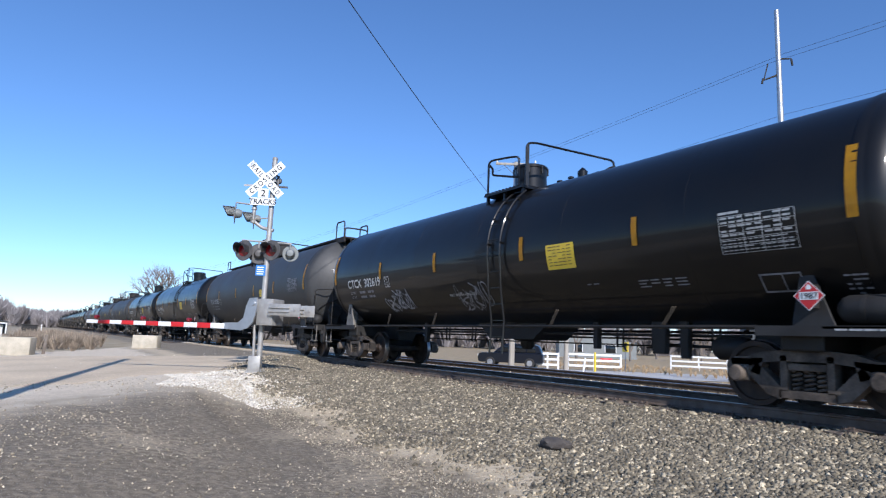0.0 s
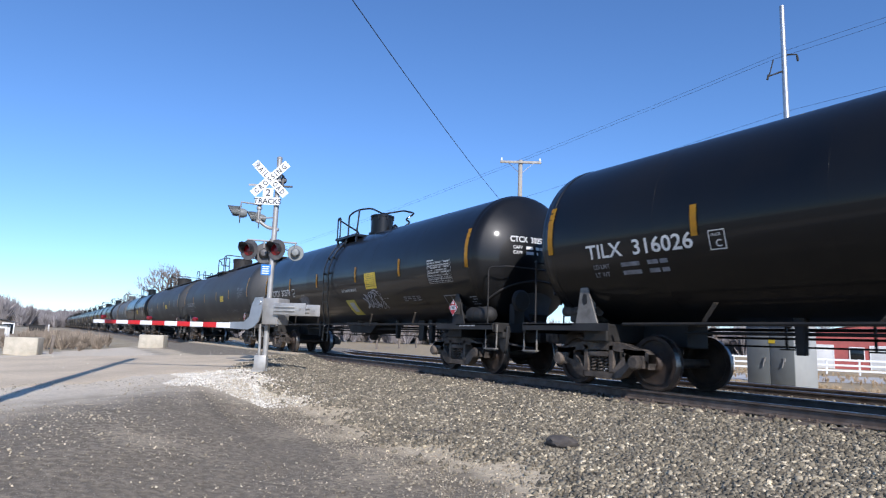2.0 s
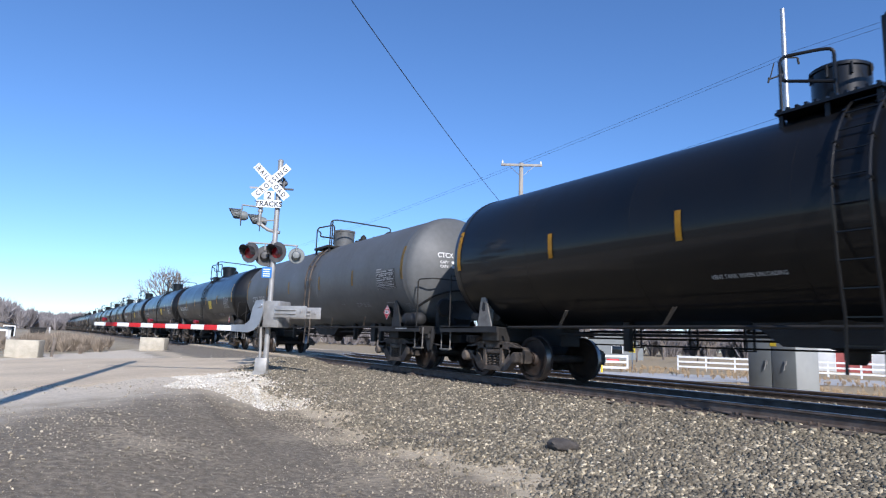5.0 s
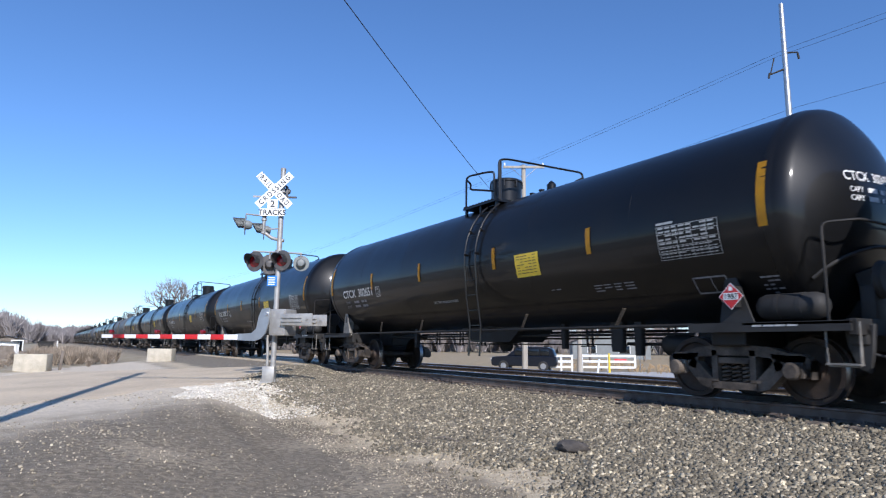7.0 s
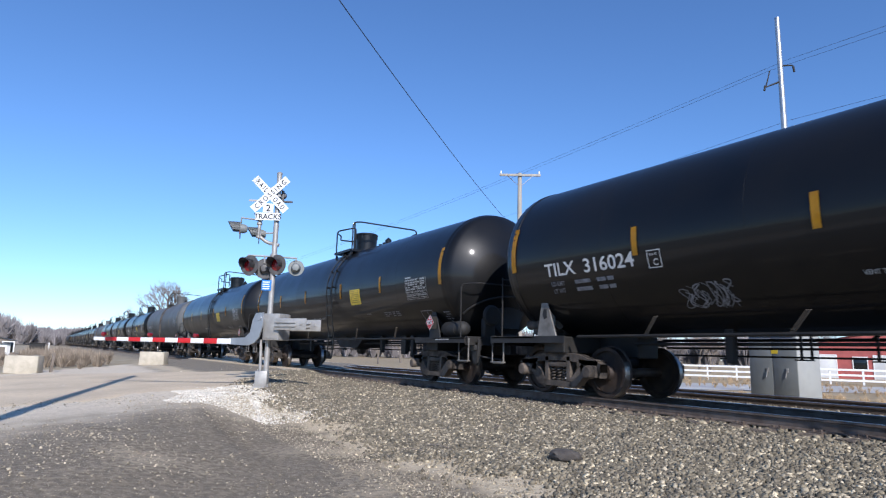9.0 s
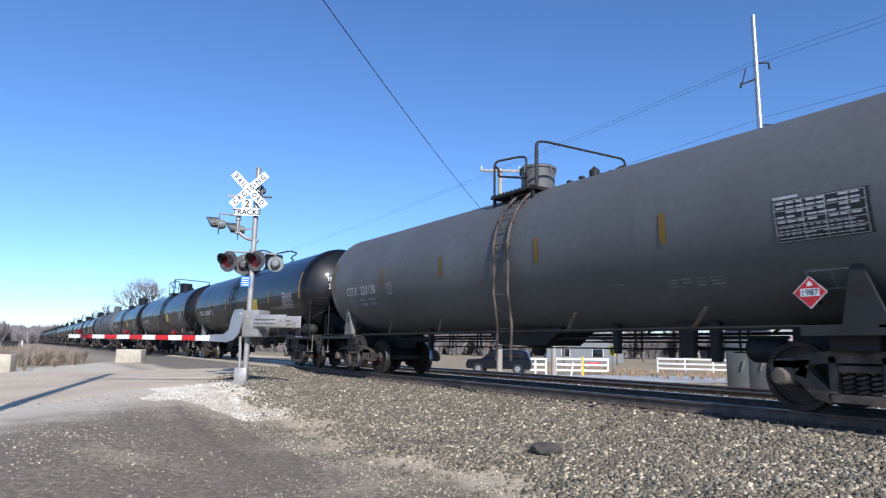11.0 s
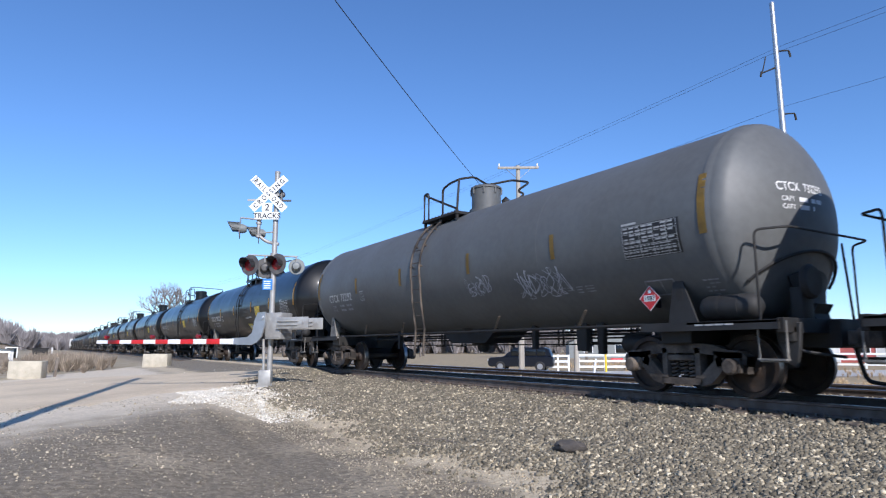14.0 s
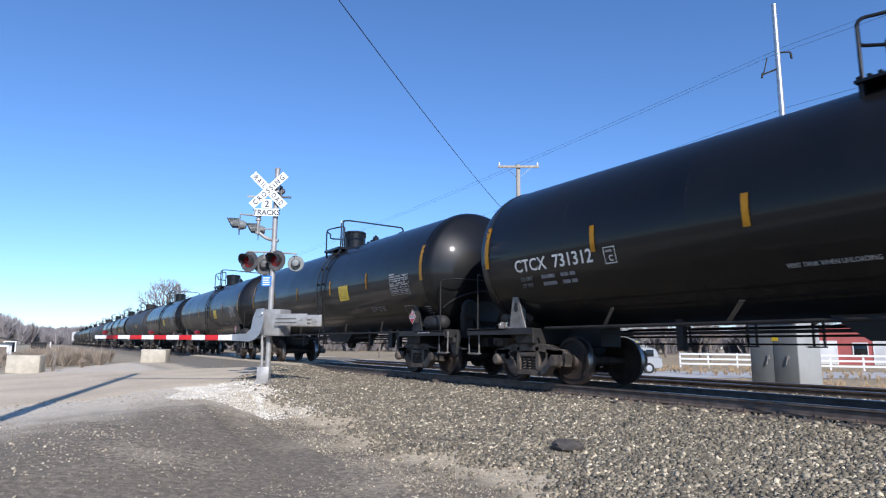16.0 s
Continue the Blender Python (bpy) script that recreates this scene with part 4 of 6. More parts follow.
    if kind == "gloss" and not patched:
        bm = bmesh.new()
        vs, fs = lettering("VENT TANK WHEN UNLOADING", 0.055)
        k_ = 1.12 / max(v[0] for v in vs)
        paint(bm, [(v[0] * k_, v[1]) for v in vs], fs, lambda u, v: side(1.30 - u, 1.78 + v, 0.008), 0)
        tagged(part("vent_notice", bm, FADED, car, "worn stencilled line of words", False), kind="stuff")
    bm = bmesh.new()
    panel_rows(bm, 7.15, 8.1, 1.01, 1.07, 1, 15, 0, cells=6)
    for v in bm.verts:
        v.co.x = -1.456
    tagged(part("sill_print", bm, FADED, car, smooth=False), kind="stuff")
    bm = bmesh.new()
    outline_bars(bm, 6.30, 6.86, 1.56, 1.80, 0.022)
    paint(bm, *grid_rect(6.60, 6.615, 1.56, 1.80, 1, 2), lambda u, v: side(-u, v, 0.009), 0)
    for y0, y1, z0, z1, rows, seed in ((4.28, 5.22, 1.70, 1.84, 3, 1), (2.87, 3.45, 1.80, 1.84, 1, 2), (7.35, 7.72, 1.48, 1.74, 5, 5)):
        panel_rows(bm, y0, y1, z0, z1, rows, seed, 1, cells=4)
    tagged(part("small_print", bm, [SCRAWL, SCRAWL], car, smooth=False), kind="stuff")
    return car


def add_placard(car, glyphs, on_flank=False):
    """A diamond hazard placard with its number, on the front saddle plate or in a holder on the flank."""
    bm = bmesh.new()
    s, c = (0.21, (-6.35, 1.52)) if on_flank else (0.19, (-7.02, 1.47))
    x = -1.25 if on_flank else -1.45
    def plate(k, xx, m):
        vs = [bm.verts.new((xx, c[0] + a * k, c[1] + b * k)) for a, b in ((0, s), (s, 0), (0, -s), (-s, 0))]
        bm.faces.new(vs).material_index = m
    plate(1.0, x, 1)
    plate(0.93, x - 0.003, 0)
    vs, fs = glyphs
    w = max(v[0] for v in vs)
    rec = grid_rect(-0.115, 0.115, -0.05, 0.05, 1, 1)
    paint(bm, *rec, lambda u, v: Vector((x - 0.006, c[0] - u, c[1] + v)), 1)
    paint(bm, vs, fs, lambda u, v: Vector((x - 0.009, c[0] - (u - w / 2), c[1] + v - 0.036)), 2)
    flame = [(-0.03, 0.08), (0.03, 0.08), (0.035, 0.11), (0.0, 0.15), (-0.03, 0.115)]
    paint(bm, flame, [(0, 1, 2, 3, 4)], lambda u, v: Vector((x - 0.006, c[0] - u, c[1] + v)), 1)
    back = bmesh.new()
    ob = part("placard", bm, [RED, SIGNW, INK], car, "red diamond hazard placard", False)
    box(back, x + 0.002, x + 0.24, c[0] - 0.03, c[0] + 0.03, c[1] - 0.15, c[1] + 0.15)
    part("placard_bracket", back, FRAME, car, smooth=False)
    return ob


def add_marks(car, words, m, head_m):
    """The car's mark and number on flank and front head, with the plate box and capacity lines as bars."""
    bm = bmesh.new()
    vs, fs = lettering(words, 0.235)
    w = max(v[0] for v in vs)
    wide = CUR["r"] > 1.59
    k = (1.85 if wide else 1.78 if m is FADED else 2.15) / w
    paint(bm, [(v[0] * k, v[1]) for v in vs], fs, lambda u, v: side(6.72 - u, 2.21 + v, 0.006), 0)
    part("mark", bm, m, car, "stencilled reporting mark and number", False)
    bm = bmesh.new()
    off = 0.40 if wide else 0.0
    outline_bars(bm, -4.30 - off, -4.04 - off, 2.14, 2.42, 0.014)
    for word, h, y, z in (("C", 0.10, 4.205, 2.18), ("PLATE", 0.036, 4.255, 2.335)):
        vs2, fs2 = lettering(word, h)
        paint(bm, vs2, fs2, lambda u, v: side(y + off - u, z + v, 0.006), 0)
    part("plate_mark", bm, m, car, "small stencilled letter in a box", False)
    bm = bmesh.new()
    full = words.endswith("316094")
    for word, tail, z in (("LD LMT", "205900LB   93350 KG", 2.03), ("LT WT", "80100LB   36130 KG", 1.90)):
        vs, fs = lettering(word + ("   " + tail if full else ""), 0.075)
        paint(bm, vs, fs, lambda u, v: side(6.62 - u, z + v, 0.006), 0)
        if not full:
            for a, b in ((0.62, 1.00), (1.16, 1.36), (1.40, 1.54)):
                paint(bm, *grid_rect(a, b, 0.005, 0.07, 1, 1), lambda u, v: side(6.62 - u, z + v, 0.006), 0)
    part("weight_lines", bm, SCRAWL, car, "worn stencilled weight lines", False)
    bm = bmesh.new()
    vs, fs = lettering(words, 0.155)
    w = max(v[0] for v in vs)
    paint(bm, vs, fs, lambda u, v: head_front(-0.80 + 0.70 * u, 2.98 + 0.85 * v), 0)
    capacity = {"351974": ("CAPY 31780 US GAL", "CAPY 120 300 L"), "351921": ("CAPY 31680 US GAL", "CAPY 119 923 L")}.get(words[-6:])
    for text, z in zip(capacity or (), (2.82, 2.70)):
        vs, fs = lettering(text, 0.085)
        paint(bm, vs, fs, lambda u, v: head_front(-0.74 + 0.68 * u, z + 0.85 * v), 0)
    for z, bars in () if capacity else ((2.82, ((0.42, 0.66), (0.76, 0.90), (0.94, 1.12))), (2.70, ((0.42, 0.68), (0.80, 0.85)))):
        vs, fs = lettering("CAPY", 0.085)
        paint(bm, vs, fs, lambda u, v: head_front(-0.74 + 0.75 * u, z + 0.85 * v), 0)
        for a, b in bars:
            paint(bm, *grid_rect(a, b, 0.0, 0.08, 2, 1), lambda u, v: head_front(-0.74 + 0.75 * u, z + 0.85 * v), 0)
    part("head_mark", bm, head_m, car, "white number on the tank's head", False)


def add_scrawl(car, y, z, size, seed, m):
    """Spray-paint loops that spell nothing."""
    rnd = random.Random(seed)
    bm = bmesh.new()
    u = 0.0
    for i in range(11):
        h, w = size * rnd.uniform(0.55, 1.0), size * rnd.uniform(0.22, 0.42)
        ph, n = rnd.uniform(0, 6.28), rnd.choice((1, 2, 3))
        rise = z + size * rnd.uniform(0.0, 0.22)
        pts = [(u + w * (0.5 + 0.6 * math.cos(n * t + ph)), rise + h * (0.5 + 0.5 * math.sin(t + ph * 0.6))) for t in np.linspace(0, 2 * math.pi * 0.9, 22)]
        pts.append((pts[-1][0] + w * rnd.uniform(-0.5, 0.9), pts[-1][1] - h * rnd.uniform(0.1, 0.5)))
        u += w * 0.72
        th = size * rnd.choice((0.012, 0.018, 0.026))
        for a, b in zip(pts, pts[1:]):
            d = math.hypot(b[0] - a[0], b[1] - a[1]) + 1e-6
            nx, nz = -(b[1] - a[1]) / d * th, (b[0] - a[0]) / d * th
            q = [(a[0] - nx, a[1] - nz), (b[0] - nx, b[1] - nz), (b[0] + nx, b[1] + nz), (a[0] + nx, a[1] + nz)]
            paint(bm, q, [(0, 1, 2, 3)], lambda uu, vv: side(y - uu, vv, 0.006 + 0.0004 * i), 0)
    part("graffiti", bm, m, car, "loose loops of pale spray paint", False)


def build_hopper():
    """The pale closed hopper at the train's tail."""
    car = thing("hopper_car", "pale covered hopper car at the tail of the train", "hopper car")
    bm = bmesh.new()
    prism(bm, [(-7.6, 1.3), (-6.2, 0.7), (6.2, 0.7), (7.6, 1.3), (7.9, 4.3), (-7.9, 4.3)], -1.5, 1.5, 0.05)
    part("body", bm, HOPPER, car)
    for y in np.arange(-7.0, 7.1, 1.4):
        part("rib", box_bm(-1.57, 1.57, y - 0.05, y + 0.05, 1.4, 4.25), HOPPER, car)
    bm = bmesh.new()
    box(bm, -0.5, 0.5, -7.4, 7.4, 4.3, 4.5, 0.03)
    part("roof_walk", bm, HOPPER, car)
    for k in (-1, 1):
        bm = bmesh.new()
        box(bm, -1.4, 1.4, min(k * 7.4, k * 8.7), max(k * 7.4, k * 8.7), 0.8, 1.15, 0.03)
        part("end_sill", bm, FRAME, car)
        build_truck(car, 6.6 * k)
    return car


# number in the train: kind, mark; car 0 passes at 7 s
MARKS = {-10: ("patched", "CTCX  731215"), -9: ("gloss", "CTCX  302619"), -8: ("walkway", "TILX  351921"), -7: ("gloss", "TILX  316026"),
         -6: ("patched", "CTCX  302578"), -5: ("walkway", "TILX  351974"), -4: ("walkway", "TILX  351884"), -3: ("gloss", ""),
         -2: ("grey", "CTCX  732348"), -1: ("gloss", "TILX  316152"), 0: ("gloss", "CTCX  302651"), 1: ("gloss", "TILX  318512"),
         2: ("gloss", "TILX  316024"), 3: ("gloss", ""), 4: ("gloss", ""), 5: ("grey", "CITX  220138"), 6: ("patched", "TILX  316084"),
         7: ("gloss", "TILX  316094"), 8: ("patched", "TILX  316104"), 9: ("grey_vent", "CTCX  732292"), 10: ("patched", "CTCX  731215"),
         11: ("gloss", "CTCX  731312"), 15: ("walkway", ""), 18: ("walkway", ""), 19: ("grey", ""), 23: ("walkway", "")}
TAIL = 25
PROTO = {}
for kind in ("gloss", "patched", "walkway", "grey", "grey_vent"):
    PROTO[kind] = build_car(kind)
    for k in (-1, 1):
        build_truck(PROTO[kind], 6.80 * k)
digits = lettering("1987", 0.075)
for kind in PROTO:
    add_placard(PROTO[kind], digits, kind.startswith("grey"))
TRAIN = {}
fresh = set(PROTO)
for k in range(-11, TAIL):
    kind, words = MARKS.get(k, ("gloss", ""))
    if kind in fresh and k > -11:
        fresh.discard(kind)
        TRAIN[k] = (PROTO[kind], words)
    else:
        TRAIN[k] = (copy_thing(PROTO[kind], pose(TX, 0, 0)), words)
for k, (car, words) in TRAIN.items():
    kind = MARKS.get(k, ("gloss", ""))[0]
    CUR["r"] = RADII[{"patched": "gloss_patched", "grey_vent": "grey_patched"}.get(kind, kind)]
    if words:
        add_marks(car, words, WHITE if kind in ("gloss", "patched") else FADED, WHITE)
CUR["r"] = R
for k, y, z, size, m in ((2, 3.9, 1.5, 0.35, SCRAWL), (-9, 4.58, 1.48, 0.52, TAG), (-9, 1.0, 1.45, 0.5, SCRAWL), (-6, 3.65, 1.76, 0.36, TAG), (-6, -1.80, 1.55, 0.52, TAG),
                         (7, -2.6, 1.4, 0.55, SCRAWL), (9, -1.38, 1.86, 0.36, TAG), (9, -3.15, 1.68, 0.55, TAG)):
    CUR["r"] = RADII[{"patched": "gloss_patched", "grey_vent": "grey_patched"}.get(MARKS[k][0], MARKS[k][0])]
    add_scrawl(TRAIN[k][0], y, z, size, k * 7 + int(y), m)
TRAIN[TAIL] = (build_hopper(), "")


# ---- loose stone ----
def stones(name, xy, size, material, label, sink=0.25, zf=None, parent=None):
    """Many chipped stones as one mesh: eight-cornered lumps, each turned and squashed at random."""
    rng = np.random.default_rng(len(name) * 7 + len(xy))
    n = len(xy)
    base = np.array([(a, b, c) for a in (-1, 1) for b in (-1, 1) for c in (-1, 1)], float) * 0.5
    quads = np.array([(0, 1, 3, 2), (4, 6, 7, 5), (0, 4, 5, 1), (2, 3, 7, 6), (0, 2, 6, 4), (1, 5, 7, 3)])
    pts = base[None] * (0.65 + 0.5 * rng.random((n, 8, 3)))
    dims = size[:, None] * np.stack([0.8 + 0.6 * rng.random(n), 0.7 + 0.4 * rng.random(n), 0.45 + 0.35 * rng.random(n)], -1)
    pts = pts * dims[:, None]
    q = rng.normal(size=(n, 4)) * np.array([1.0, 0.35, 0.35, 1.0])
    q /= np.linalg.norm(q, axis=1)[:, None]
    w, a, b, c = q.T
    rot = np.stack([np.stack([1 - 2 * (b * b + c * c), 2 * (a * b - c * w), 2 * (a * c + b * w)], -1),
                    np.stack([2 * (a * b + c * w), 1 - 2 * (a * a + c * c), 2 * (b * c - a * w)], -1),
                    np.stack([2 * (a * c - b * w), 2 * (b * c + a * w), 1 - 2 * (a * a + b * b)], -1)], 1)
    pts = np.einsum("nij,nkj->nki", rot, pts)
    z = (zf or rough_z)(xy[:, 0], xy[:, 1]) + size * (0.5 - sink) * 0.6
    pts = pts + np.stack([xy[:, 0], xy[:, 1], z], -1)[:, None]
    me = bpy.data.meshes.new(name)
    faces = (quads[None] + (np.arange(n) * 8)[:, None, None]).reshape(-1, 4)
    me.vertices.add(n * 8)
    me.vertices.foreach_set("co", pts.reshape(-1))
    me.loops.add(faces.size)
    me.loops.foreach_set("vertex_index", faces.reshape(-1))
    me.polygons.add(len(faces))
    me.polygons.foreach_set("loop_start", np.arange(0, faces.size, 4))
    me.update(calc_edges=True)
    me.materials.append(material)
    return tagged(new(name, me), label, "gravel", kind="stuff")


rng = np.random.default_rng(5)


def scatter(n, x0, x1, y0, y1, power=1.0):
    return np.stack([rng.uniform(x0, x1, n), y0 + (y1 - y0) * rng.random(n) ** power], -1)


# ballast on the near shoulder, denser towards the rails, thinning out on the sandy foot
p = scatter(120000, 3.9, 8.35, 1.5, 23, 1.25)
edge = 4.28 + 0.30 * np.sin(p[:, 1] * 1.3) + 0.2 * np.sin(p[:, 1] * 3.7)
keep = (rng.random(len(p)) < np.clip((p[:, 0] - edge) / 0.75, 0.03, 1)) & (road_u(p[:, 0], p[:, 1]) < 0.2 + 0.8 * rng.random(len(p)))
p = p[keep]
stones("ballast", p, rng.uniform(0.022, 0.054, len(p)) * (1 + 0.3 * (rng.random(len(p)) > 0.95)), STONE, "grey crushed-stone railway ballast")


def bed_z(x, y):
    return -0.205 + 0 * x


p = scatter(26000, 8.2, 16.0, 0.5, 34, 1.3)
p = p[~((road_u(p[:, 0], p[:, 1]) > -0.1) & (road_u(p[:, 0], p[:, 1]) < 10.4))]
bed = stones("ballast_bed", p, rng.uniform(0.035, 0.07, len(p)), STONE, "grey stone ballast between and under the ties", zf=bed_z)
# pale heap at the signal's foot
a, r = rng.uniform(0, 6.28, 7500), rng.random(7500) ** 0.6
p = np.stack([4.0 + 1.75 * r * np.cos(a) + 0.25 * np.sin(5 * a), 13.9 + 2.5 * r * np.sin(a)], -1)
p = p[(np.hypot(p[:, 0] - 4.55, p[:, 1] - 15.4) > 0.3)]
stones("pale_gravel", p, rng.uniform(0.010, 0.034, len(p)), PALESTONE, "heap of pale crushed limestone beside the signal")
# scattered pebbles on the worn asphalt
p = scatter(26000, -3.5, 4.6, 3.0, 15, 1.2)
p = p[rng.random(len(p)) < 0.35 + 0.4 * np.sin(p[:, 0] * 1.3 + 1) * np.sin(p[:, 1] * 0.9)]
stones("pebbles", p, rng.uniform(0.006, 0.019, len(p)) * (1 + 1.0 * (rng.random(len(p)) > 0.96)), PEBBLE, "small pale pebbles strewn on worn asphalt", sink=0.1)
p = scatter(15000, 3.3, 5.6, 1.5, 15)
stones("verge_pebbles", p, rng.uniform(0.006, 0.022, len(p)), PEBBLE, "small tan pebbles strewn on the sandy verge", sink=0.1)
p = scatter(90, -4, 7.5, 17, 27)
p = p[road_u(p[:, 0], p[:, 1]) > 0]
stones("road_grit", p, rng.uniform(0.015, 0.035, len(p)), PALESTONE, "bits of pale stone on the road", sink=0.0)


def rock():
    """The dark broken lump on the ballast."""
    bm = bmesh.new()
    bmesh.ops.create_icosphere(bm, subdivisions=3, radius=0.17)
    for v in bm.verts:
        v.co = Vector((v.co.x * 0.95, v.co.y * 1.15, v.co.z * 0.55))
        v.co *= 1 + 0.28 * noise.noise(v.co * 9) + 0.12 * noise.noise(v.co * 25)
        if v.co.z < -0.04:
            v.co.z = -0.04
    ob = part("rock", bm, mat("dark_rock", (0.06, 0.052, 0.046), (0.11, 0.095, 0.08), 9, 0.9, bump=0.5))
    ob.matrix_basis = pose(5.62, 5.95, float(ground_z(5.62, 5.95)) + 0.05, 0, 0, 35)
    tagged(ob, "dark broken rock lying on the ballast", "rock")


rock()


def stick(x, y, rz, length):
    bm = bmesh.new()
    tube(bm, [(0, 0, 0), (length * 0.4, 0.03, 0.03), (length * 0.7, -0.02, 0.02), (length, 0.05, 0.0)], 0.010, 5, 0.004)
    tube(bm, [(length * 0.4, 0.03, 0.03), (length * 0.6, 0.14, 0.05)], 0.006, 4, 0.003)
    ob = part("stick", bm, BARK)
    ob.matrix_basis = pose(x, y, float(ground_z(x, y)) + 0.03, 0, 0, rz)
    tagged(ob, "thin bare twig lying on the gravel", "twig")


stick(5.0, 7.6, 100, 0.5)
stick(4.7, 7.9, 150, 0.35)
stick(6.2, 8.2, 20, 0.4)


# ---- crossing signal ----
def disc_lamp(parent, at, face, hood=True, lens=True, shell=LAMPBLACK):
    """A round lamp with black background plate, hood and red lens; face: degrees about z from the signal's front."""
    m = pose(*at, 0, 0, face)
    bm = bmesh.new()
    k = 1.0 if lens else 0.78
    lathe(bm, [(0.0, 0.255 * k), (0.012, 0.26 * k), (0.02, 0.25 * k), (0.022, 0.02)], "y", 32)
    lathe(bm, [(0.02, 0.12), (0.10, 0.115), (0.17, 0.08), (0.18, 0.02)], "y", 20)
    bmesh.ops.transform(bm, matrix=m, verts=bm.verts)
    lamp = part("lamp", bm, shell if lens else BOX, parent, "round black flasher lamp with hood" if lens else "round grey lamp back")
    if hood:
        bm = bmesh.new()
        n = 16
        rows = []
        for j, yy in enumerate((-0.30, 0.0)):
            ring = []
            for i in range(n + 1):
                a = math.pi * (-0.12 + 1.24 * i / n)
                r = 0.165
                ring.append(bm.verts.new((r * math.cos(a), yy + (0.10 * (1 - math.sin(a)) if j == 0 else 0), r * math.sin(a))))
            rows.append(ring)
        for i in range(n):
            bm.faces.new((rows[0][i], rows[0][i + 1], rows[1][i + 1], rows[1][i]))
        bmesh.ops.solidify(bm, geom=bm.faces[:], thickness=0.006)
        bmesh.ops.transform(bm, matrix=m, verts=bm.verts)
        part("hood", bm, shell, lamp)
        bm = bmesh.new()
        lathe(bm, [(-0.035, 0.02), (-0.032, 0.08), (-0.012, 0.145), (0.0, 0.15)], "y", 24)
        bmesh.ops.transform(bm, matrix=m, verts=bm.verts)
        part("lens", bm, LENS, lamp, "unlit dark red lens")
    return lamp


def sign_words(bm, text, height, place, width=None):
    vs, fs = lettering(text, height)
    w = max(v[0] for v in vs)
    k = (width / w) if width else 1
    paint(bm, [((v[0] - w / 2) * k, v[1] - height / 2) for v in vs], fs, place, 1)


def crossing_signal():
    sg = thing("crossing_signal", "grey railway crossing signal mast with crossbuck, flashers and lowered gate", "crossing signal", at=(4.66, 15.4, -0.21), rz=-30)
    bm = bmesh.new()
    tube(bm, [(0, 0, 0.35), (0, 0, 5.37)], 0.066, 20)
    lathe(bm, [(5.36, 0.07), (5.40, 0.072), (5.42, 0.05), (5.43, 0.01)], "z", 16)
    part("mast", bm, ALU, sg)
    bm = bmesh.new()
    box(bm, -0.24, 0.06, -0.12, 0.14, 0.02, 0.40, 0.03)
    box(bm, -0.28, 0.12, -0.17, 0.20, -0.05, 0.025, 0.01)
    for x, y in ((-0.24, -0.14), (0.09, -0.14), (0.09, 0.17), (-0.24, 0.17)):
        tube(bm, [(x, y, 0), (x, y, 0.09)], 0.018, 6)
    part("base", bm, ALU, sg, "cast grey mast base with bolts")
    bm = bmesh.new()
    tube(bm, bend([(-0.14, -0.02, 0.38), (-0.15, -0.02, 0.8), (-0.17, -0.02, 1.15)], 0.1), 0.035, 10)
    part("conduit", bm, ALU, sg)
    # crossbuck
    cz, cx, cy = 4.80, -0.17, -0.13
    for ang, text, dy in ((-45, "R A I L    R O A D", 0.0), (45, "C R O S S I N G", -0.012)):
        m = Matrix.Translation((cx, cy + dy, cz)) @ Matrix.Rotation(radians(-ang), 4, "Y")
        bm = bmesh.new()
        box(bm, -0.585, 0.585, -0.004, 0.004, -0.10, 0.10)
        for f in bm.faces:
            f.material_index = 0
        sign_words(bm, text, 0.125, lambda u, v: Vector((u, -0.0065, v)), 1.00)
        bmesh.ops.transform(bm, matrix=m, verts=bm.verts)
        part("crossbuck_blade", bm, [SIGNW, INK], sg, "white crossbuck blade with black letters", False)
    for x0, x1, z0, z1, text, h in ((-0.33, -0.07, 4.33, 4.56, "2", 0.17), (-0.51, 0.11, 4.13, 4.32, "TRACKS", 0.13)):
        bm = bmesh.new()
        box(bm, x0, x1, cy - 0.004, cy + 0.004, z0, z1)
        sign_words(bm, text, h, lambda u, v: Vector(((x0 + x1) / 2 + u, cy - 0.0065, (z0 + z1) / 2 + v)))
        part("track_plate", bm, [SIGNW, INK], sg, "white plate with black letters", False)
    bm = bmesh.new()
    box(bm, -0.77, -0.45, 0.12, 0.128, 4.66, 4.71)
    part("sign_bracket", bm, ALU, sg)
    part("sign_bracket", box_bm(-0.05, 0.34, 0.10, 0.16, 4.66, 4.70), LAMPBLACK, sg)
    for z in (4.3, 4.75, 4.95):
        part("sign_clamp", box_bm(-0.22, 0.09, -0.125, 0.09, z, z + 0.03), ALU, sg)
    bm = bmesh.new()
    lathe(bm, [(0.10, 0.02), (0.11, 0.06), (0.15, 0.085), (0.16, 0.085), (0.17, 0.02)], "y", 20, (0.10, 0, 4.84))
    box(bm, 0.06, 0.13, 0.05, 0.12, 4.50, 4.96, 0.02)
    part("bell", bm, LAMPBLACK, sg)
    # upper pair of side lamps on a bent bracket
    bm = bmesh.new()
    tube(bm, bend([(0.10, 0, 3.52), (-0.20, 0.02, 3.58), (-0.42, 0.0, 3.74), (-0.42, 0.0, 4.22)], 0.08), 0.045, 10)
    tube(bm, [(0.02, 0.02, 3.84), (-0.42, 0.0, 3.80)], 0.02, 6)
    tube(bm, [(-0.42, 0.0, 4.15), (-0.60, -0.10, 4.15), (-0.82, -0.22, 4.15), (-0.82, -0.22, 4.02)], 0.022, 8)
    tube(bm, [(-0.42, 0.0, 4.1), (-0.45, 0.16, 4.1), (-0.45, 0.16, 3.95)], 0.022, 8)
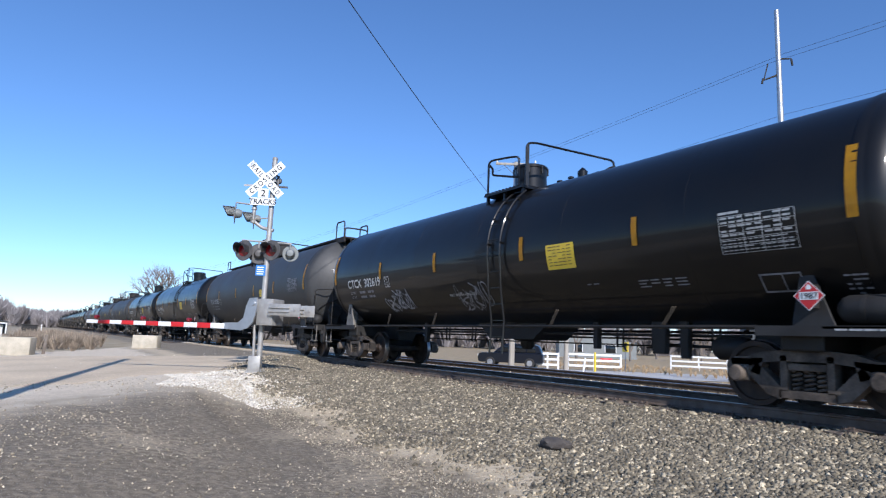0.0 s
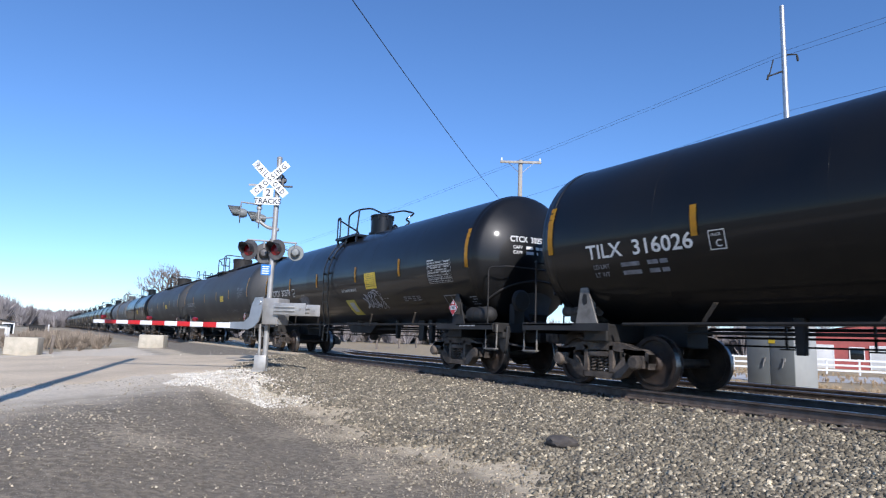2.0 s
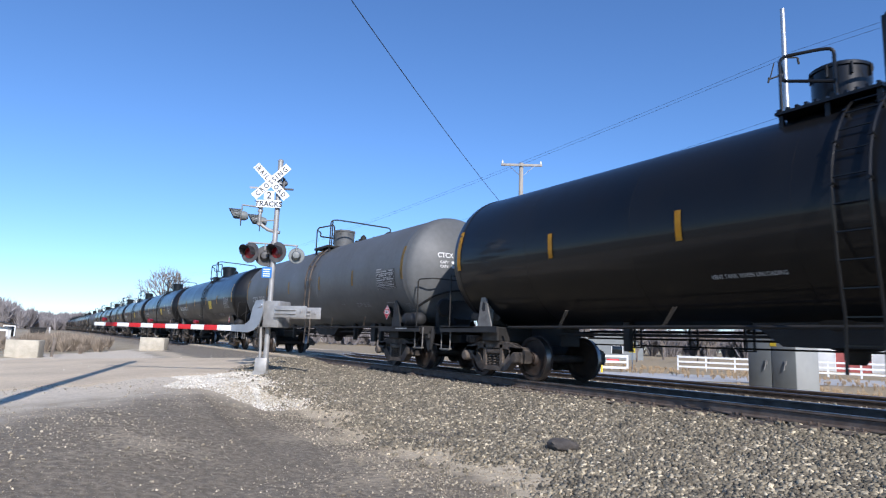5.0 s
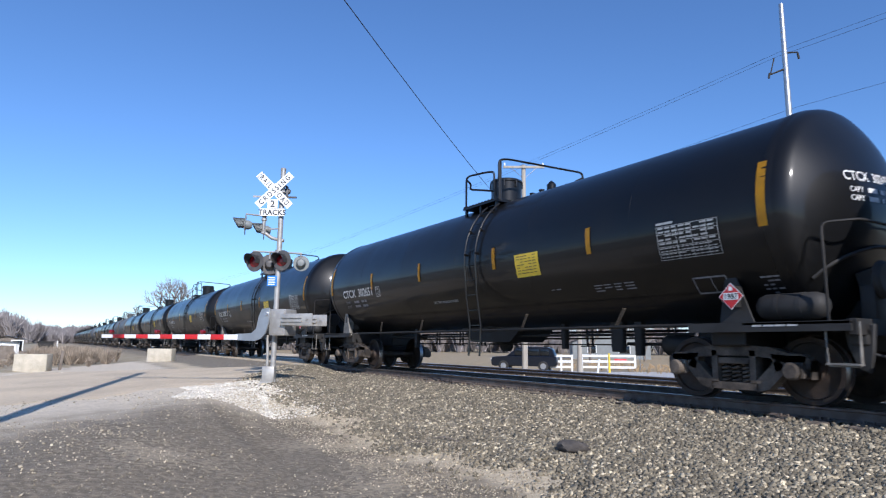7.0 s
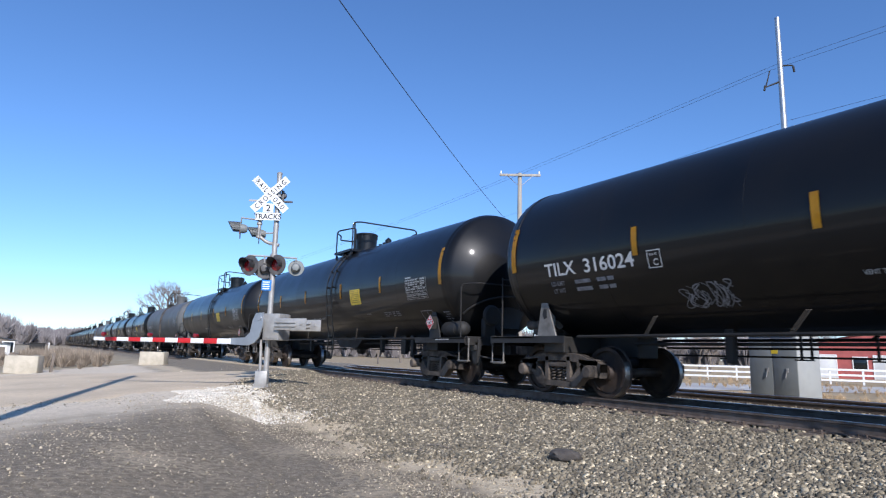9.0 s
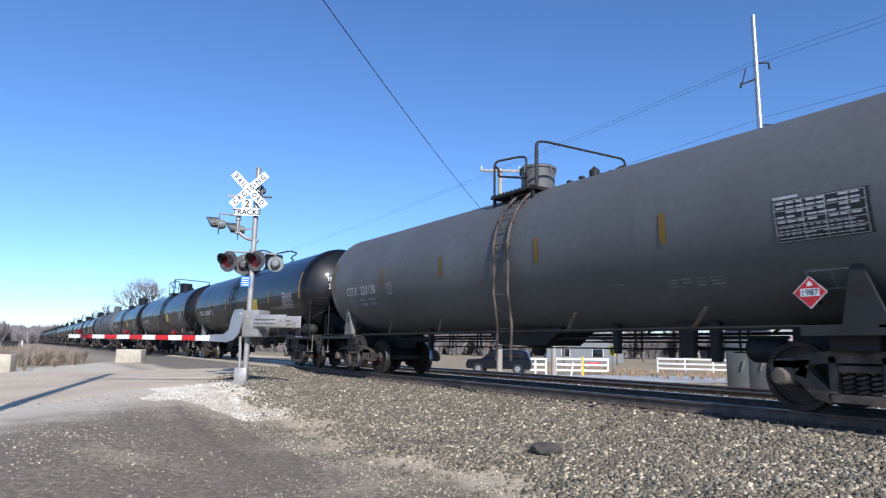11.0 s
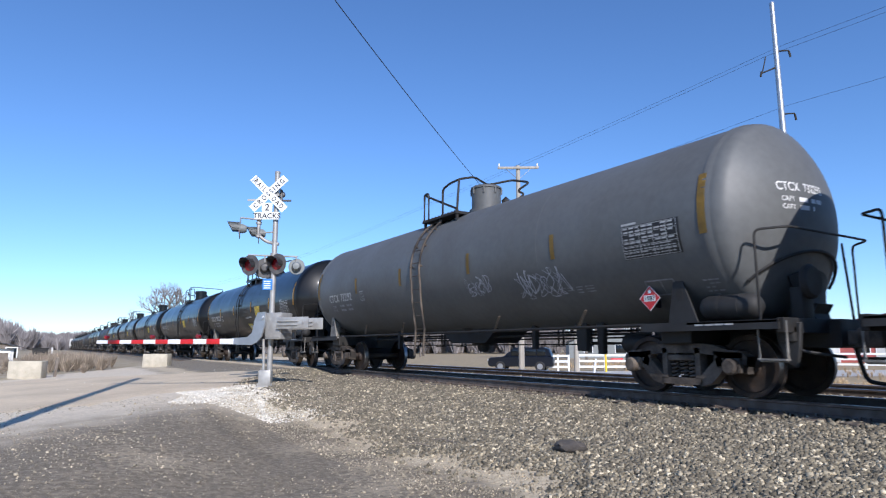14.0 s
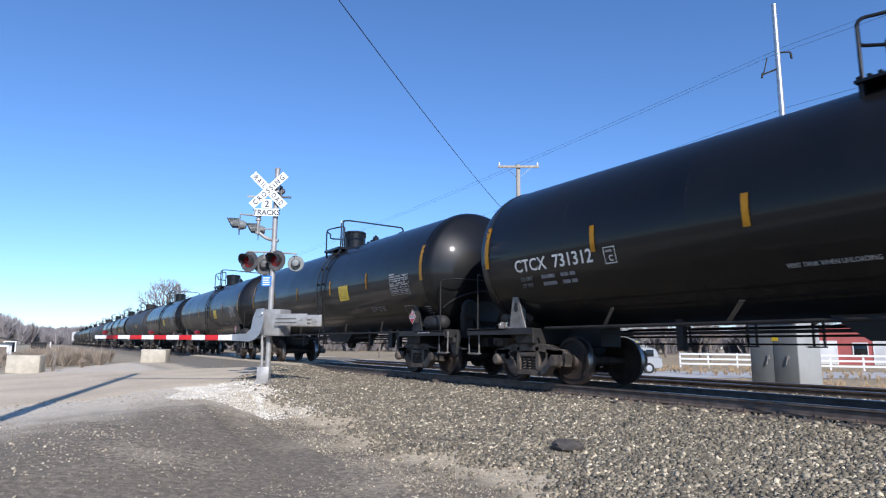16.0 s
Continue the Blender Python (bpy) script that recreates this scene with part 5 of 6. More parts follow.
    for z in (3.72, 4.06, 4.16):
        lathe(bm, [(z - 0.03, 0.07), (z + 0.03, 0.07)], "z", 12, (-0.42, 0, 0))
    part("lamp_bracket", bm, ALU, sg)
    disc_lamp(sg, (-0.83, -0.24, 3.87), -75, shell=BOX)
    disc_lamp(sg, (-0.46, 0.16, 3.82), -75, shell=BOX)
    # lower pairs, back to back
    bm = bmesh.new()
    tube(bm, [(-0.66, 0.0, 3.24), (0.58, 0.0, 3.20)], 0.022, 8)
    for x in (-0.57, 0.10, 0.55, -0.23):
        tube(bm, [(x, 0, 3.22), (x, 0, 3.05)], 0.02, 6)
    lathe(bm, [(3.14, 0.10), (3.28, 0.10)], "z", 14)
    part("cross_arm", bm, ALU, sg)
    disc_lamp(sg, (-0.57, -0.10, 2.97), -22)
    disc_lamp(sg, (0.11, -0.14, 3.00), -22)
    for x in (-0.23, 0.55):
        disc_lamp(sg, (x, 0.10, 2.92 if x < 0 else 2.96), 186, lens=x < 0)
    bm = bmesh.new()
    box(bm, -0.24, 0.00, -0.085, -0.075, 2.36, 2.62)
    rnd = random.Random(4)
    for i in range(4):
        paint(bm, *grid_rect(-0.21, -0.03 - rnd.random() * 0.05, 2.39 + 0.055 * i, 2.415 + 0.055 * i, 1, 1), lambda u, v: Vector((u, -0.088, v)), 1)
    part("blue_sign", bm, [BLUE, SIGNW], sg, "small blue notice with white small print", False)
    # gate gear, turned to the arm's own direction
    t = Matrix.Rotation(radians(-23), 4, "Z")
    def gate_part(name, bm, material, label="", sm=True):
        bmesh.ops.transform(bm, matrix=t, verts=bm.verts)
        return part(name, bm, material, sg, label, sm)
    bm = bmesh.new()
    box(bm, 0.02, 0.48, -0.28, 0.20, 1.14, 1.78, 0.025)
    box(bm, 0.05, 0.45, -0.292, -0.28, 1.18, 1.74, 0.004)
    gate_part("gear_box", bm, ALU, "pale grey gate mechanism box")
    for yy in (-0.36, 0.28):
        bm = bmesh.new()
        box(bm, 0.40, 1.30, yy - 0.012, yy + 0.012, 1.38, 1.66, 0.01)
        box(bm, 0.45, 1.02, yy - 0.05, yy + 0.05, 1.46, 1.49, 0.008)
        box(bm, 0.45, 1.02, yy - 0.05, yy + 0.05, 1.55, 1.58, 0.008)
        tube(bm, [(1.15, yy - 0.03, 1.52), (1.15, yy + 0.03, 1.52)], 0.03, 10)
        gate_part("counterweight", bm, ALU, "pale counterweight plate")
    bm = bmesh.new()
    prism(bm, [(0.10, 1.80), (-0.12, 1.78), (-0.20, 1.60), (-0.26, 1.30), (-0.40, 1.19), (-0.85, 1.17), (-0.85, 1.02), (-0.30, 1.00), (-0.12, 1.06), (0.02, 1.2), (0.10, 1.5)], -0.40, -0.36)
    for v in bm.verts:
        v.co = Vector((v.co.y, v.co.x, v.co.z))
    bmesh.ops.recalc_face_normals(bm, faces=bm.faces)
    lathe(bm, [(-0.43, 0.06), (-0.40, 0.06)], "y", 14, (0.0, 0, 1.66))
    gate_part("arm_bracket", bm, GALV, "bent grey gate arm bracket")
    x = -0.80
    for i in range(11):
        bm = bmesh.new()
        h = 0.066 - 0.002 * i
        box(bm, x - 0.412, x, -0.41, -0.36, 1.09 - h, 1.09 + h, 0.006)
        gate_part("arm_band", bm, SIGNW if i % 2 == 0 else RED, "white reflective band" if i % 2 == 0 else "red reflective band")
        x -= 0.412
    for xx in (-1.9, -3.4, -5.0):
        bm = bmesh.new()
        lathe(bm, [(-0.06, 0.02), (-0.05, 0.05), (0.05, 0.05), (0.06, 0.02)], "y", 14, (xx, -0.385, 1.215))
        box(bm, xx - 0.02, xx + 0.02, -0.40, -0.37, 1.14, 1.18)
        gate_part("arm_lamp", bm, LENS, "small red arm lamp")
    return sg


crossing_signal()


# ---- blocks, cabinet ----
def concrete_block(x, y, rz, w, h, d, label):
    bm = bmesh.new()
    box(bm, -w / 2, w / 2, -d / 2, d / 2, -0.08, h, 0.03)
    bmesh.ops.subdivide_edges(bm, edges=bm.edges[:], cuts=2, use_grid_fill=True)
    for v in bm.verts:
        v.co += Vector((0.012, 0.012, 0.015)) * noise.noise(v.co * 4)
    ob = part("concrete_block", bm, CONC)
    ob.matrix_basis = pose(x, y, float(ground_z(x, y)), 0, 0, rz)
    return tagged(ob, label, "concrete block")


concrete_block(4.7, 34.2, -30, 1.2, 0.62, 0.6, "tan weathered concrete barrier block by the road")
concrete_block(-0.55, 29.0, -20, 1.15, 0.66, 0.6, "pale weathered concrete block among dry grass")


def post_stub():
    bm = bmesh.new()
    box(bm, -0.05, 0.05, -0.05, 0.05, -0.1, 0.75, 0.01)
    ob = part("wooden_post", bm, BARK)
    ob.matrix_basis = pose(0.35, 29.2, float(ground_z(0.35, 29.2)), 4, 3, 10)
    tagged(ob, "short dark wooden post beside the block", "post")


post_stub()


def cabinet():
    """Trackside relay cabinet: two grey doors, and a paler body whose colour carries the sunlit end."""
    c = thing("relay_cabinet", "grey metal trackside cabinet with two doors beside the track", "cabinet", at=(17.47, 9.79, -0.30), rz=-90)
    part("body", box_bm(-0.67, 0.67, -0.55, 0.575, 0, 1.75, 0.015), BOXLIT, c)
    part("roof", box_bm(-0.71, 0.71, -0.62, 0.62, 1.75, 1.81, 0.015), BOXLIT, c)
    part("plinth", box_bm(-0.73, 0.73, -0.64, 0.66, -0.15, 0.02, 0.01), CONC, c)
    for x0, x1, hx in ((-0.665, -0.006, -0.14), (0.006, 0.665, 0.40)):
        d = part("door", box_bm(x0, x1, -0.575, -0.552, 0.05, 1.72, 0.008), BOX, c, "grey cabinet door")
        bm = bmesh.new()
        tube(bm, [(hx, -0.60, 0.80), (hx - 0.05, -0.60, 0.60)], 0.014, 6)
        box(bm, hx - 0.03, hx + 0.03, -0.595, -0.574, 0.74, 0.86)
        part("handle", bm, ALU, d, "bright metal handle")
    part("label_plate", box_bm(-0.02, 0.16, -0.581, -0.576, 1.24, 1.38), SIGNY, c, "small yellow notice")
    return c


cabinet()


# ---- poles and wires ----
def wire(name, a, b, sag, r, label, n=24):
    a, b = Vector(a), Vector(b)
    bm = bmesh.new()
    tube(bm, [a.lerp(b, i / n) - Vector((0, 0, sag * 4 * (i / n) * (1 - i / n))) for i in range(n + 1)], r, 5)
    return tagged(part(name, bm, CABLE), label, "cable")


def wood_pole(at, height, arms, label, rz=0.0):
    p = thing("utility_pole", label, "utility pole", at=at, rz=rz)
    bm = bmesh.new()
    tube(bm, [(0, 0, -0.3), (0, 0, height * 0.5), (0, 0, height)], 0.17, 14, 0.12)
    part("shaft", bm, POLEWOOD, p)
    for z in arms:
        a = part("cross_arm", box_bm(-1.18, 1.18, -0.20, -0.09, z - 0.07, z + 0.06, 0.01), POLEWOOD, p)
        bm = bmesh.new()
        for s in (-1, 1):
            tube(bm, [(s * 0.75, -0.2, z - 0.05), (s * 0.12, -0.12, z - 0.6)], 0.018, 5)
        part("brace", bm, GALV, a)
        for x in (-1.1, 1.1):
            bm = bmesh.new()
            lathe(bm, [(z + 0.05, 0.02), (z + 0.10, 0.05), (z + 0.16, 0.055), (z + 0.20, 0.04), (z + 0.24, 0.045), (z + 0.26, 0.01)], "z", 12, (x, -0.14, 0))
            part("insulator", bm, SIGNW, a, "white insulator")
    return p


wood_pole((22.3, 27.3, -0.7), 11.85, (11.70,), "weathered wooden utility pole with one crossarm behind the tracks", rz=-34)
wood_pole((27.4, 28.3, -1.0), 3.0, (), "short weathered wooden post beside the lane")
wood_pole((-2.1, 6.15, -0.75), 11.4, (), "wooden utility pole beside the asphalt yard")
wire("overhead_cable", (22.3, 27.3, 7.5), (-1.95, 6.1, 9.0), 0.45, 0.012, "black overhead cable slung across the tracks")


def steel_pole():
    p = thing("steel_pole", "tall tapered galvanised steel power pole", "power pole", at=(34.2, 18.3, -1.0))
    bm = bmesh.new()
    tube(bm, [(0, 0, -0.3), (0, 0, 10), (0, 0, 21.6)], 0.25, 20, 0.13)
    part("shaft", bm, GALV, p)
    bm = bmesh.new()
    for z in np.arange(9, 20, 0.9):
        tube(bm, [(-0.25, 0, z), (0.25, 0, z)], 0.012, 4)
    part("step_pegs", bm, GALV, p)
    for z, s in ((18.6, 1), (17.65, -1.25), (14.8, 1)):
        bm = bmesh.new()
        d = Vector((0.845, -0.534, 0)) * s
        tube(bm, [Vector((0, 0, z)), d * 0.75 + Vector((0, 0, z + (0.05 if s > 0 else -0.4)))], 0.06, 8, 0.04)
        if s < 0:
            tube(bm, [d * 0.72 + Vector((0, 0, z - 0.4)), d * 0.50 + Vector((0, 0, z + 0.60))], 0.035, 8)
        b = part("bracket", bm, FRAME, p)
        bm = bmesh.new()
        tube(bm, [d * 0.75 + Vector((0, 0, z - (0.0 if s > 0 else 0.3))), d * 0.80 + Vector((0, 0, z - (0.35 if s > 0 else 0.6)))], 0.06, 8)
        part("insulator", bm, FRAME, b)
    return p


steel_pole()
for dx, z in ((0.7, 18.15), (-1.0, 17.05), (0.65, 14.45)):
    wire("power_line", (34.2 + dx, 18.3, z), (34.2 + dx, 215, z + 1), 2.6, 0.009, "thin power line running along the tracks", 40)
    wire("power_line", (34.2 + dx, 18.3, z), (34.2 + dx, -120, z + 1), 1.6, 0.009, "thin power line running along the tracks", 30)
far_pole = copy_thing(bpy.data.objects["steel_pole"], pose(34.2, 215, -1))


# ---- beyond the tracks ----
def car(at, rz, paint_m, label, tall=1.75):
    """A parked sport utility car, front to -x."""
    c = thing("suv", label, "car", at=at, rz=rz)
    bm = bmesh.new()
    outline = [(-2.35, 0.42), (-2.40, 0.75), (-2.30, 0.98), (-1.20, 1.08), (1.95, 1.10), (2.38, 1.02), (2.42, 0.5), (2.3, 0.36), (-2.2, 0.34)]
    prism(bm, outline, -0.92, 0.92, 0.05)
    cab = [(-1.25, 1.06), (-0.45, tall - 0.06), (0.1, tall), (1.75, tall - 0.03), (2.05, tall - 0.12), (2.32, 1.06)]
    prism(bm, cab, -0.78, 0.78, 0.06)
    for v in bm.verts:
        v.co = Vector((v.co.y, v.co.x, v.co.z))
    bmesh.ops.recalc_face_normals(bm, faces=bm.faces)
    part("body", bm, paint_m, c)
    for s in (-1, 1):
        for xs in ((-0.62, 0.30), (0.38, 1.15), (1.23, 1.85)):
            bm = bmesh.new()
            box(bm, xs[0], xs[1], s * 0.80 - 0.01, s * 0.80 + 0.01, 1.14, tall - 0.16, 0.02)
            part("side_window", bm, CARGLASS, c)
        bm = bmesh.new()
        box(bm, -2.40, -2.22, s * 0.72 - 0.17, s * 0.72 + 0.17, 0.72, 0.90, 0.03)
        part("headlight", bm, SIGNW, c, "clear headlight")
        for x in (-1.45, 1.45):
            bm = bmesh.new()
            lathe(bm, [(-0.11, 0.2), (-0.115, 0.33), (-0.08, 0.365), (0.08, 0.365), (0.115, 0.33), (0.11, 0.2)], "y", 24, (x, s * 0.84, 0.365))
            w = part("wheel", bm, RUBBER, c)
            bm = bmesh.new()
            lathe(bm, [(s * 0.10, 0.22), (s * 0.125, 0.2), (s * 0.12, 0.05), (s * 0.13, 0.01)], "y", 18, (x, s * 0.84, 0.365))
            part("rim", bm, GALV, w, "bright alloy rim")
    bm = bmesh.new()
    box(bm, -2.43, -2.36, -0.45, 0.45, 0.58, 0.88, 0.02)
    part("grille", bm, RUBBER, c)
    return c


car((29.9, 36.6, -1.0), -48, CARNAVY, "dark navy sport utility car parked beyond the tracks")
SILVER = car((36, 28.6, -1.0), -27, CARSILVER, "silver sport utility car driving along the lane")


def fence(p0, p1, rails, height, label, spacing=2.4):
    f = thing("fence", label, "fence", at=(p0[0], p0[1], -1.0), rz=math.degrees(math.atan2(p1[1] - p0[1], p1[0] - p0[0])))
    length = math.hypot(p1[0] - p0[0], p1[1] - p0[1])
    n = max(1, round(length / spacing))
    post = mesh_of(box_bm(-0.07, 0.07, -0.07, 0.07, -0.2, height, 0.01), "post", FENCE, False)
    rail = mesh_of(box_bm(0, length / n, -0.03, 0.03, -0.08, 0.08, 0.008), "rail", FENCE, False)
    for i in range(n + 1):
        o = new("post", post)
        o.parent, o.location = f, (length * i / n, 0, 0)
    for i in range(n):
        for k in range(rails):
            o = new("rail", rail)
            o.parent, o.location = f, (length * i / n, -0.09, height * (0.92 - 0.33 * k))
    return f


fence((48.6, 36.8), (60.5, 19.5), 3, 1.3, "white three-rail board fence along the lane")
fence((33.4, 34.3), (36.7, 32.2), 3, 1.25, "white board fence by the parked car", 1.9)
fence((31.4, 35.5), (32.7, 34.6), 3, 1.2, "short white board fence beside a post", 0.75)


def red_board():
    b = thing("notice_board", "red board with a pale stripe hung on the white fence", "sign board", at=(35.75, 32.72, -0.35), rz=-32.5)
    part("panel", box_bm(-0.45, 0.45, -0.02, 0.02, 0, 0.30, 0.005), RED, b)
    part("stripe", box_bm(-0.40, 0.40, -0.026, -0.021, 0.12, 0.17), SIGNW, b, "pale stripe")


red_board()


def marker(x, y, z, h, r, lean, m, label):
    bm = bmesh.new()
    tube(bm, [(0, 0, -0.1), (0, 0, h * 0.97), (0, 0, h)], r, 10, r * 0.9)
    ob = part("marker_post", bm, m)
    ob.matrix_basis = pose(x, y, z, 0, lean, 0)
    return tagged(ob, label, "post")


marker(31.3, 30.7, -1.0, 1.0, 0.07, 12, FENCE, "leaning white marker post beside the lane")
marker(33.5, 31.7, -1.0, 1.35, 0.08, 0, SIGNY, "yellow and white gate post")
marker(22.8, 9.35, -0.85, 1.3, 0.055, 0, FENCE, "slim white marker post in dead grass")


def chevron_sign():
    c = thing("chevron_sign", "yellow road sign with a black chevron on a post", "road sign", at=(38.4, 33.2, -1.0), rz=-48)
    bm = bmesh.new()
    tube(bm, [(0, 0.03, -0.2), (0, 0.03, 2.2)], 0.03, 8)
    part("post", bm, GALV, c)
    part("panel", box_bm(-0.23, 0.23, -0.01, 0.01, 1.45, 2.2), SIGNY, c)
    bm = bmesh.new()
    paint(bm, [(-0.15, 1.52), (0.02, 1.52), (0.17, 1.82), (0.02, 2.12), (-0.15, 2.12), (0.0, 1.82)], [(0, 1, 2, 5), (5, 2, 3, 4)], lambda u, v: Vector((-u, -0.014, v)))
    part("chevron", bm, INK, c, smooth=False)


chevron_sign()


def house(at, rz, w, d, h, ridge, wall_m, roof_m, label, name="house", openings=()):
    """A plain gabled building, front to -y, with openings (x, z, width, height, kind)."""
    b = thing(name, label, "building", at=at, rz=rz)
    bm = bmesh.new()
    prism(bm, [(-w / 2, -0.3), (w / 2, -0.3), (w / 2, h), (0, ridge), (-w / 2, h)], -d / 2, d / 2)
    for v in bm.verts:
        v.co = Vector((v.co.y, v.co.x, v.co.z))
    bmesh.ops.recalc_face_normals(bm, faces=bm.faces)
    part("wall", bm, wall_m, b, smooth=False)
    bm = bmesh.new()
    for s in (-1, 1):
        a = [bm.verts.new(q) for q in ((s * (w / 2 + 0.35), -d / 2 - 0.3, h - (ridge - h) * 0.35 / (w / 2) + 0.05), (s * (w / 2 + 0.35), d / 2 + 0.3, h - (ridge - h) * 0.35 / (w / 2) + 0.05), (0, d / 2 + 0.3, ridge + 0.05), (0, -d / 2 - 0.3, ridge + 0.05))]
        bm.faces.new(a)
    bmesh.ops.solidify(bm, geom=bm.faces[:], thickness=-0.12)
    part("roof", bm, roof_m, b, smooth=False)
    for x, z, ww, hh, m in openings:
        fr = part("window" if m is CARGLASS else "door", box_bm(x - ww / 2, x + ww / 2, -d / 2 - 0.06, -d / 2 + 0.02, z, z + hh, 0.01), m, b)
        for q in ((x - ww / 2 - 0.1, x - ww / 2, z, z + hh), (x + ww / 2, x + ww / 2 + 0.1, z, z + hh), (x - ww / 2 - 0.1, x + ww / 2 + 0.1, z + hh, z + hh + 0.1)):
            part("trim", box_bm(q[0], q[1], -d / 2 - 0.09, -d / 2 - 0.003, q[2], q[3]), FENCE, fr, smooth=False)
    return b


house((86, 35, -1), -66, 20, 14, 3.6, 5.6, BARN, ROOFD, "red barn with white lower wall behind the fence", "barn",
      ((-7.4, 0.0, 3.6, 2.6, SIDING), (-3.3, 1.0, 1.3, 1.4, CARGLASS), (0.2, 0.0, 4.4, 2.6, SIDING), (4.0, 1.0, 1.3, 1.4, CARGLASS), (7.6, 0.0, 3.4, 2.6, SIDING)))
house((78, 74, -1), -40, 12, 9, 2.6, 4.6, BOX, ROOFD, "grey house with dark roof among bare trees", "house", ((-3, 0.9, 1.2, 1.2, CARGLASS), (2, 0.9, 1.6, 1.2, CARGLASS)))
house((-2.6, 47.5, -0.42), 2, 1.75, 2.4, 1.05, 1.12, SIDING, ROOFD, "small white shed with a dark doorway behind dry grass", "shed", ((0.05, 0.0, 1.15, 0.85, BARK),))
house((-3.9, 74, -0.4), 5, 2.9, 5, 1.25, 1.55, BARK, ROOFW, "small outbuilding with a white metal roof", "shed", ((0.9, 0.2, 0.8, 0.9, CARGLASS),))
tank = thing("dark_bin", "dark bin standing beside the small shed", "bin", at=(-0.35, 50, -0.4))
part("body", box_bm(-0.45, 0.45, -0.4, 0.4, 0, 1.05, 0.05), RUBBER, tank)
part("lid", box_bm(-0.48, 0.48, -0.43, 0.43, 1.05, 1.12, 0.02), RUBBER, tank)
part("pale_post", box_bm(0.62, 0.70, -0.05, 0.05, 0, 1.15, 0.01), SIDING, tank)


# ---- trees, brush ----
def branch(bm, p, d, length, r, depth, rnd, twigs):
    q = p + d * length
    mid = p + d * length * 0.5 + Vector((rnd.uniform(-1, 1), rnd.uniform(-1, 1), rnd.uniform(-0.3, 0.6))) * length * 0.06
    tube(bm if depth > 2 else twigs, [p, mid, q] if depth > 1 else [p, q], max(r, 0.012), 5 if depth > 3 else 3, max(r * 0.62, 0.008), cap=False)
    if depth == 0:
        return
    for i in range(rnd.choice((2, 3, 3)) + (depth > 4)):
        nd = (d + Vector((rnd.uniform(-1, 1), rnd.uniform(-1, 1), rnd.uniform(-0.25, 0.7))) * 0.75).normalized()
        branch(bm, p + d * length * rnd.uniform(0.55, 1.0), nd, length * rnd.uniform(0.6, 0.82), r * 0.58, depth - 1, rnd, twigs)


def bare_tree(seed, height, label):
    rnd = random.Random(seed)
    t = thing("tree", label, "tree")
    bm, tw = bmesh.new(), bmesh.new()
    branch(bm, Vector((0, 0, -0.3)), Vector((rnd.uniform(-0.05, 0.05), 0, 1)), height * 0.25, height * 0.020, 6, rnd, tw)
    part("trunk", bm, BARK, t)
    part("crown", tw, TWIG, t, "fine bare winter twigs", False)
    return t


trees = [bare_tree(s, 14, "bare spreading winter tree") for s in (3, 8, 21)]
spots = [(22.5, 150, 1.9, 0), (22.6, 220, 1.65, 1), (26, 255, 1.3, 2), (48, 88, 0.8, 1), (60, 60, 0.75, 0), (68, 58, 0.6, 2), (75, 52, 0.7, 1), (40, 80, 0.6, 2),
         (66, 84, 0.9, 0), (84, 60, 0.8, 2), (100, 52, 0.9, 1), (95, 75, 0.9, 0), (48, 140, 0.9, 1), (110, 30, 0.9, 2), (58, 100, 0.7, 0)]
used = set()
for i, (x, y, s, k) in enumerate(spots):
    m = pose(x, y, -1.0 if x > 20 else -0.4, 0, 0, 67 * i)
    if k not in used:
        used.add(k)
        o = trees[k]
        o.matrix_basis = m
    else:
        o = copy_thing(trees[k], m)
    o.scale = (s, s, s)


def woods(name, spots_, label, material=WOODS, blades=40, thick=0.030):
    """A far belt of bare trees: each a fan of thin leaning slivers with gaps."""
    rnd = random.Random(len(spots_))
    vs, fs = [], []
    for x, y, z, h in spots_:
        w = h * rnd.uniform(0.28, 0.5)
        for i in range(blades):
            a = rnd.uniform(0, 6.28)
            lean = rnd.random() ** 0.7 * w
            b = h * rnd.uniform(0.0, 0.45)
            t = h * rnd.uniform(0.55, 1.0) * (1 - 0.25 * lean / w)
            wd = h * rnd.uniform(0.004, thick)
            n = len(vs)
            px, py = math.cos(a) * lean, math.sin(a) * lean
            vs += [(x + px * 0.2 - wd, y + py * 0.2, z + b), (x + px * 0.2 + wd, y + py * 0.2, z + b), (x + px + rnd.uniform(-1, 1) * wd, y + py, z + t), (x + px * 0.6 + wd * 2.0, y + py * 0.6, z + b + (t - b) * 0.5)]
            fs += [(n, n + 1, n + 3), (n, n + 3, n + 2)]
    me = bpy.data.meshes.new(name)
    me.from_pydata(vs, [], fs)
    me.materials.append(material)
    return tagged(new(name, me), label, "woods", kind="stuff")


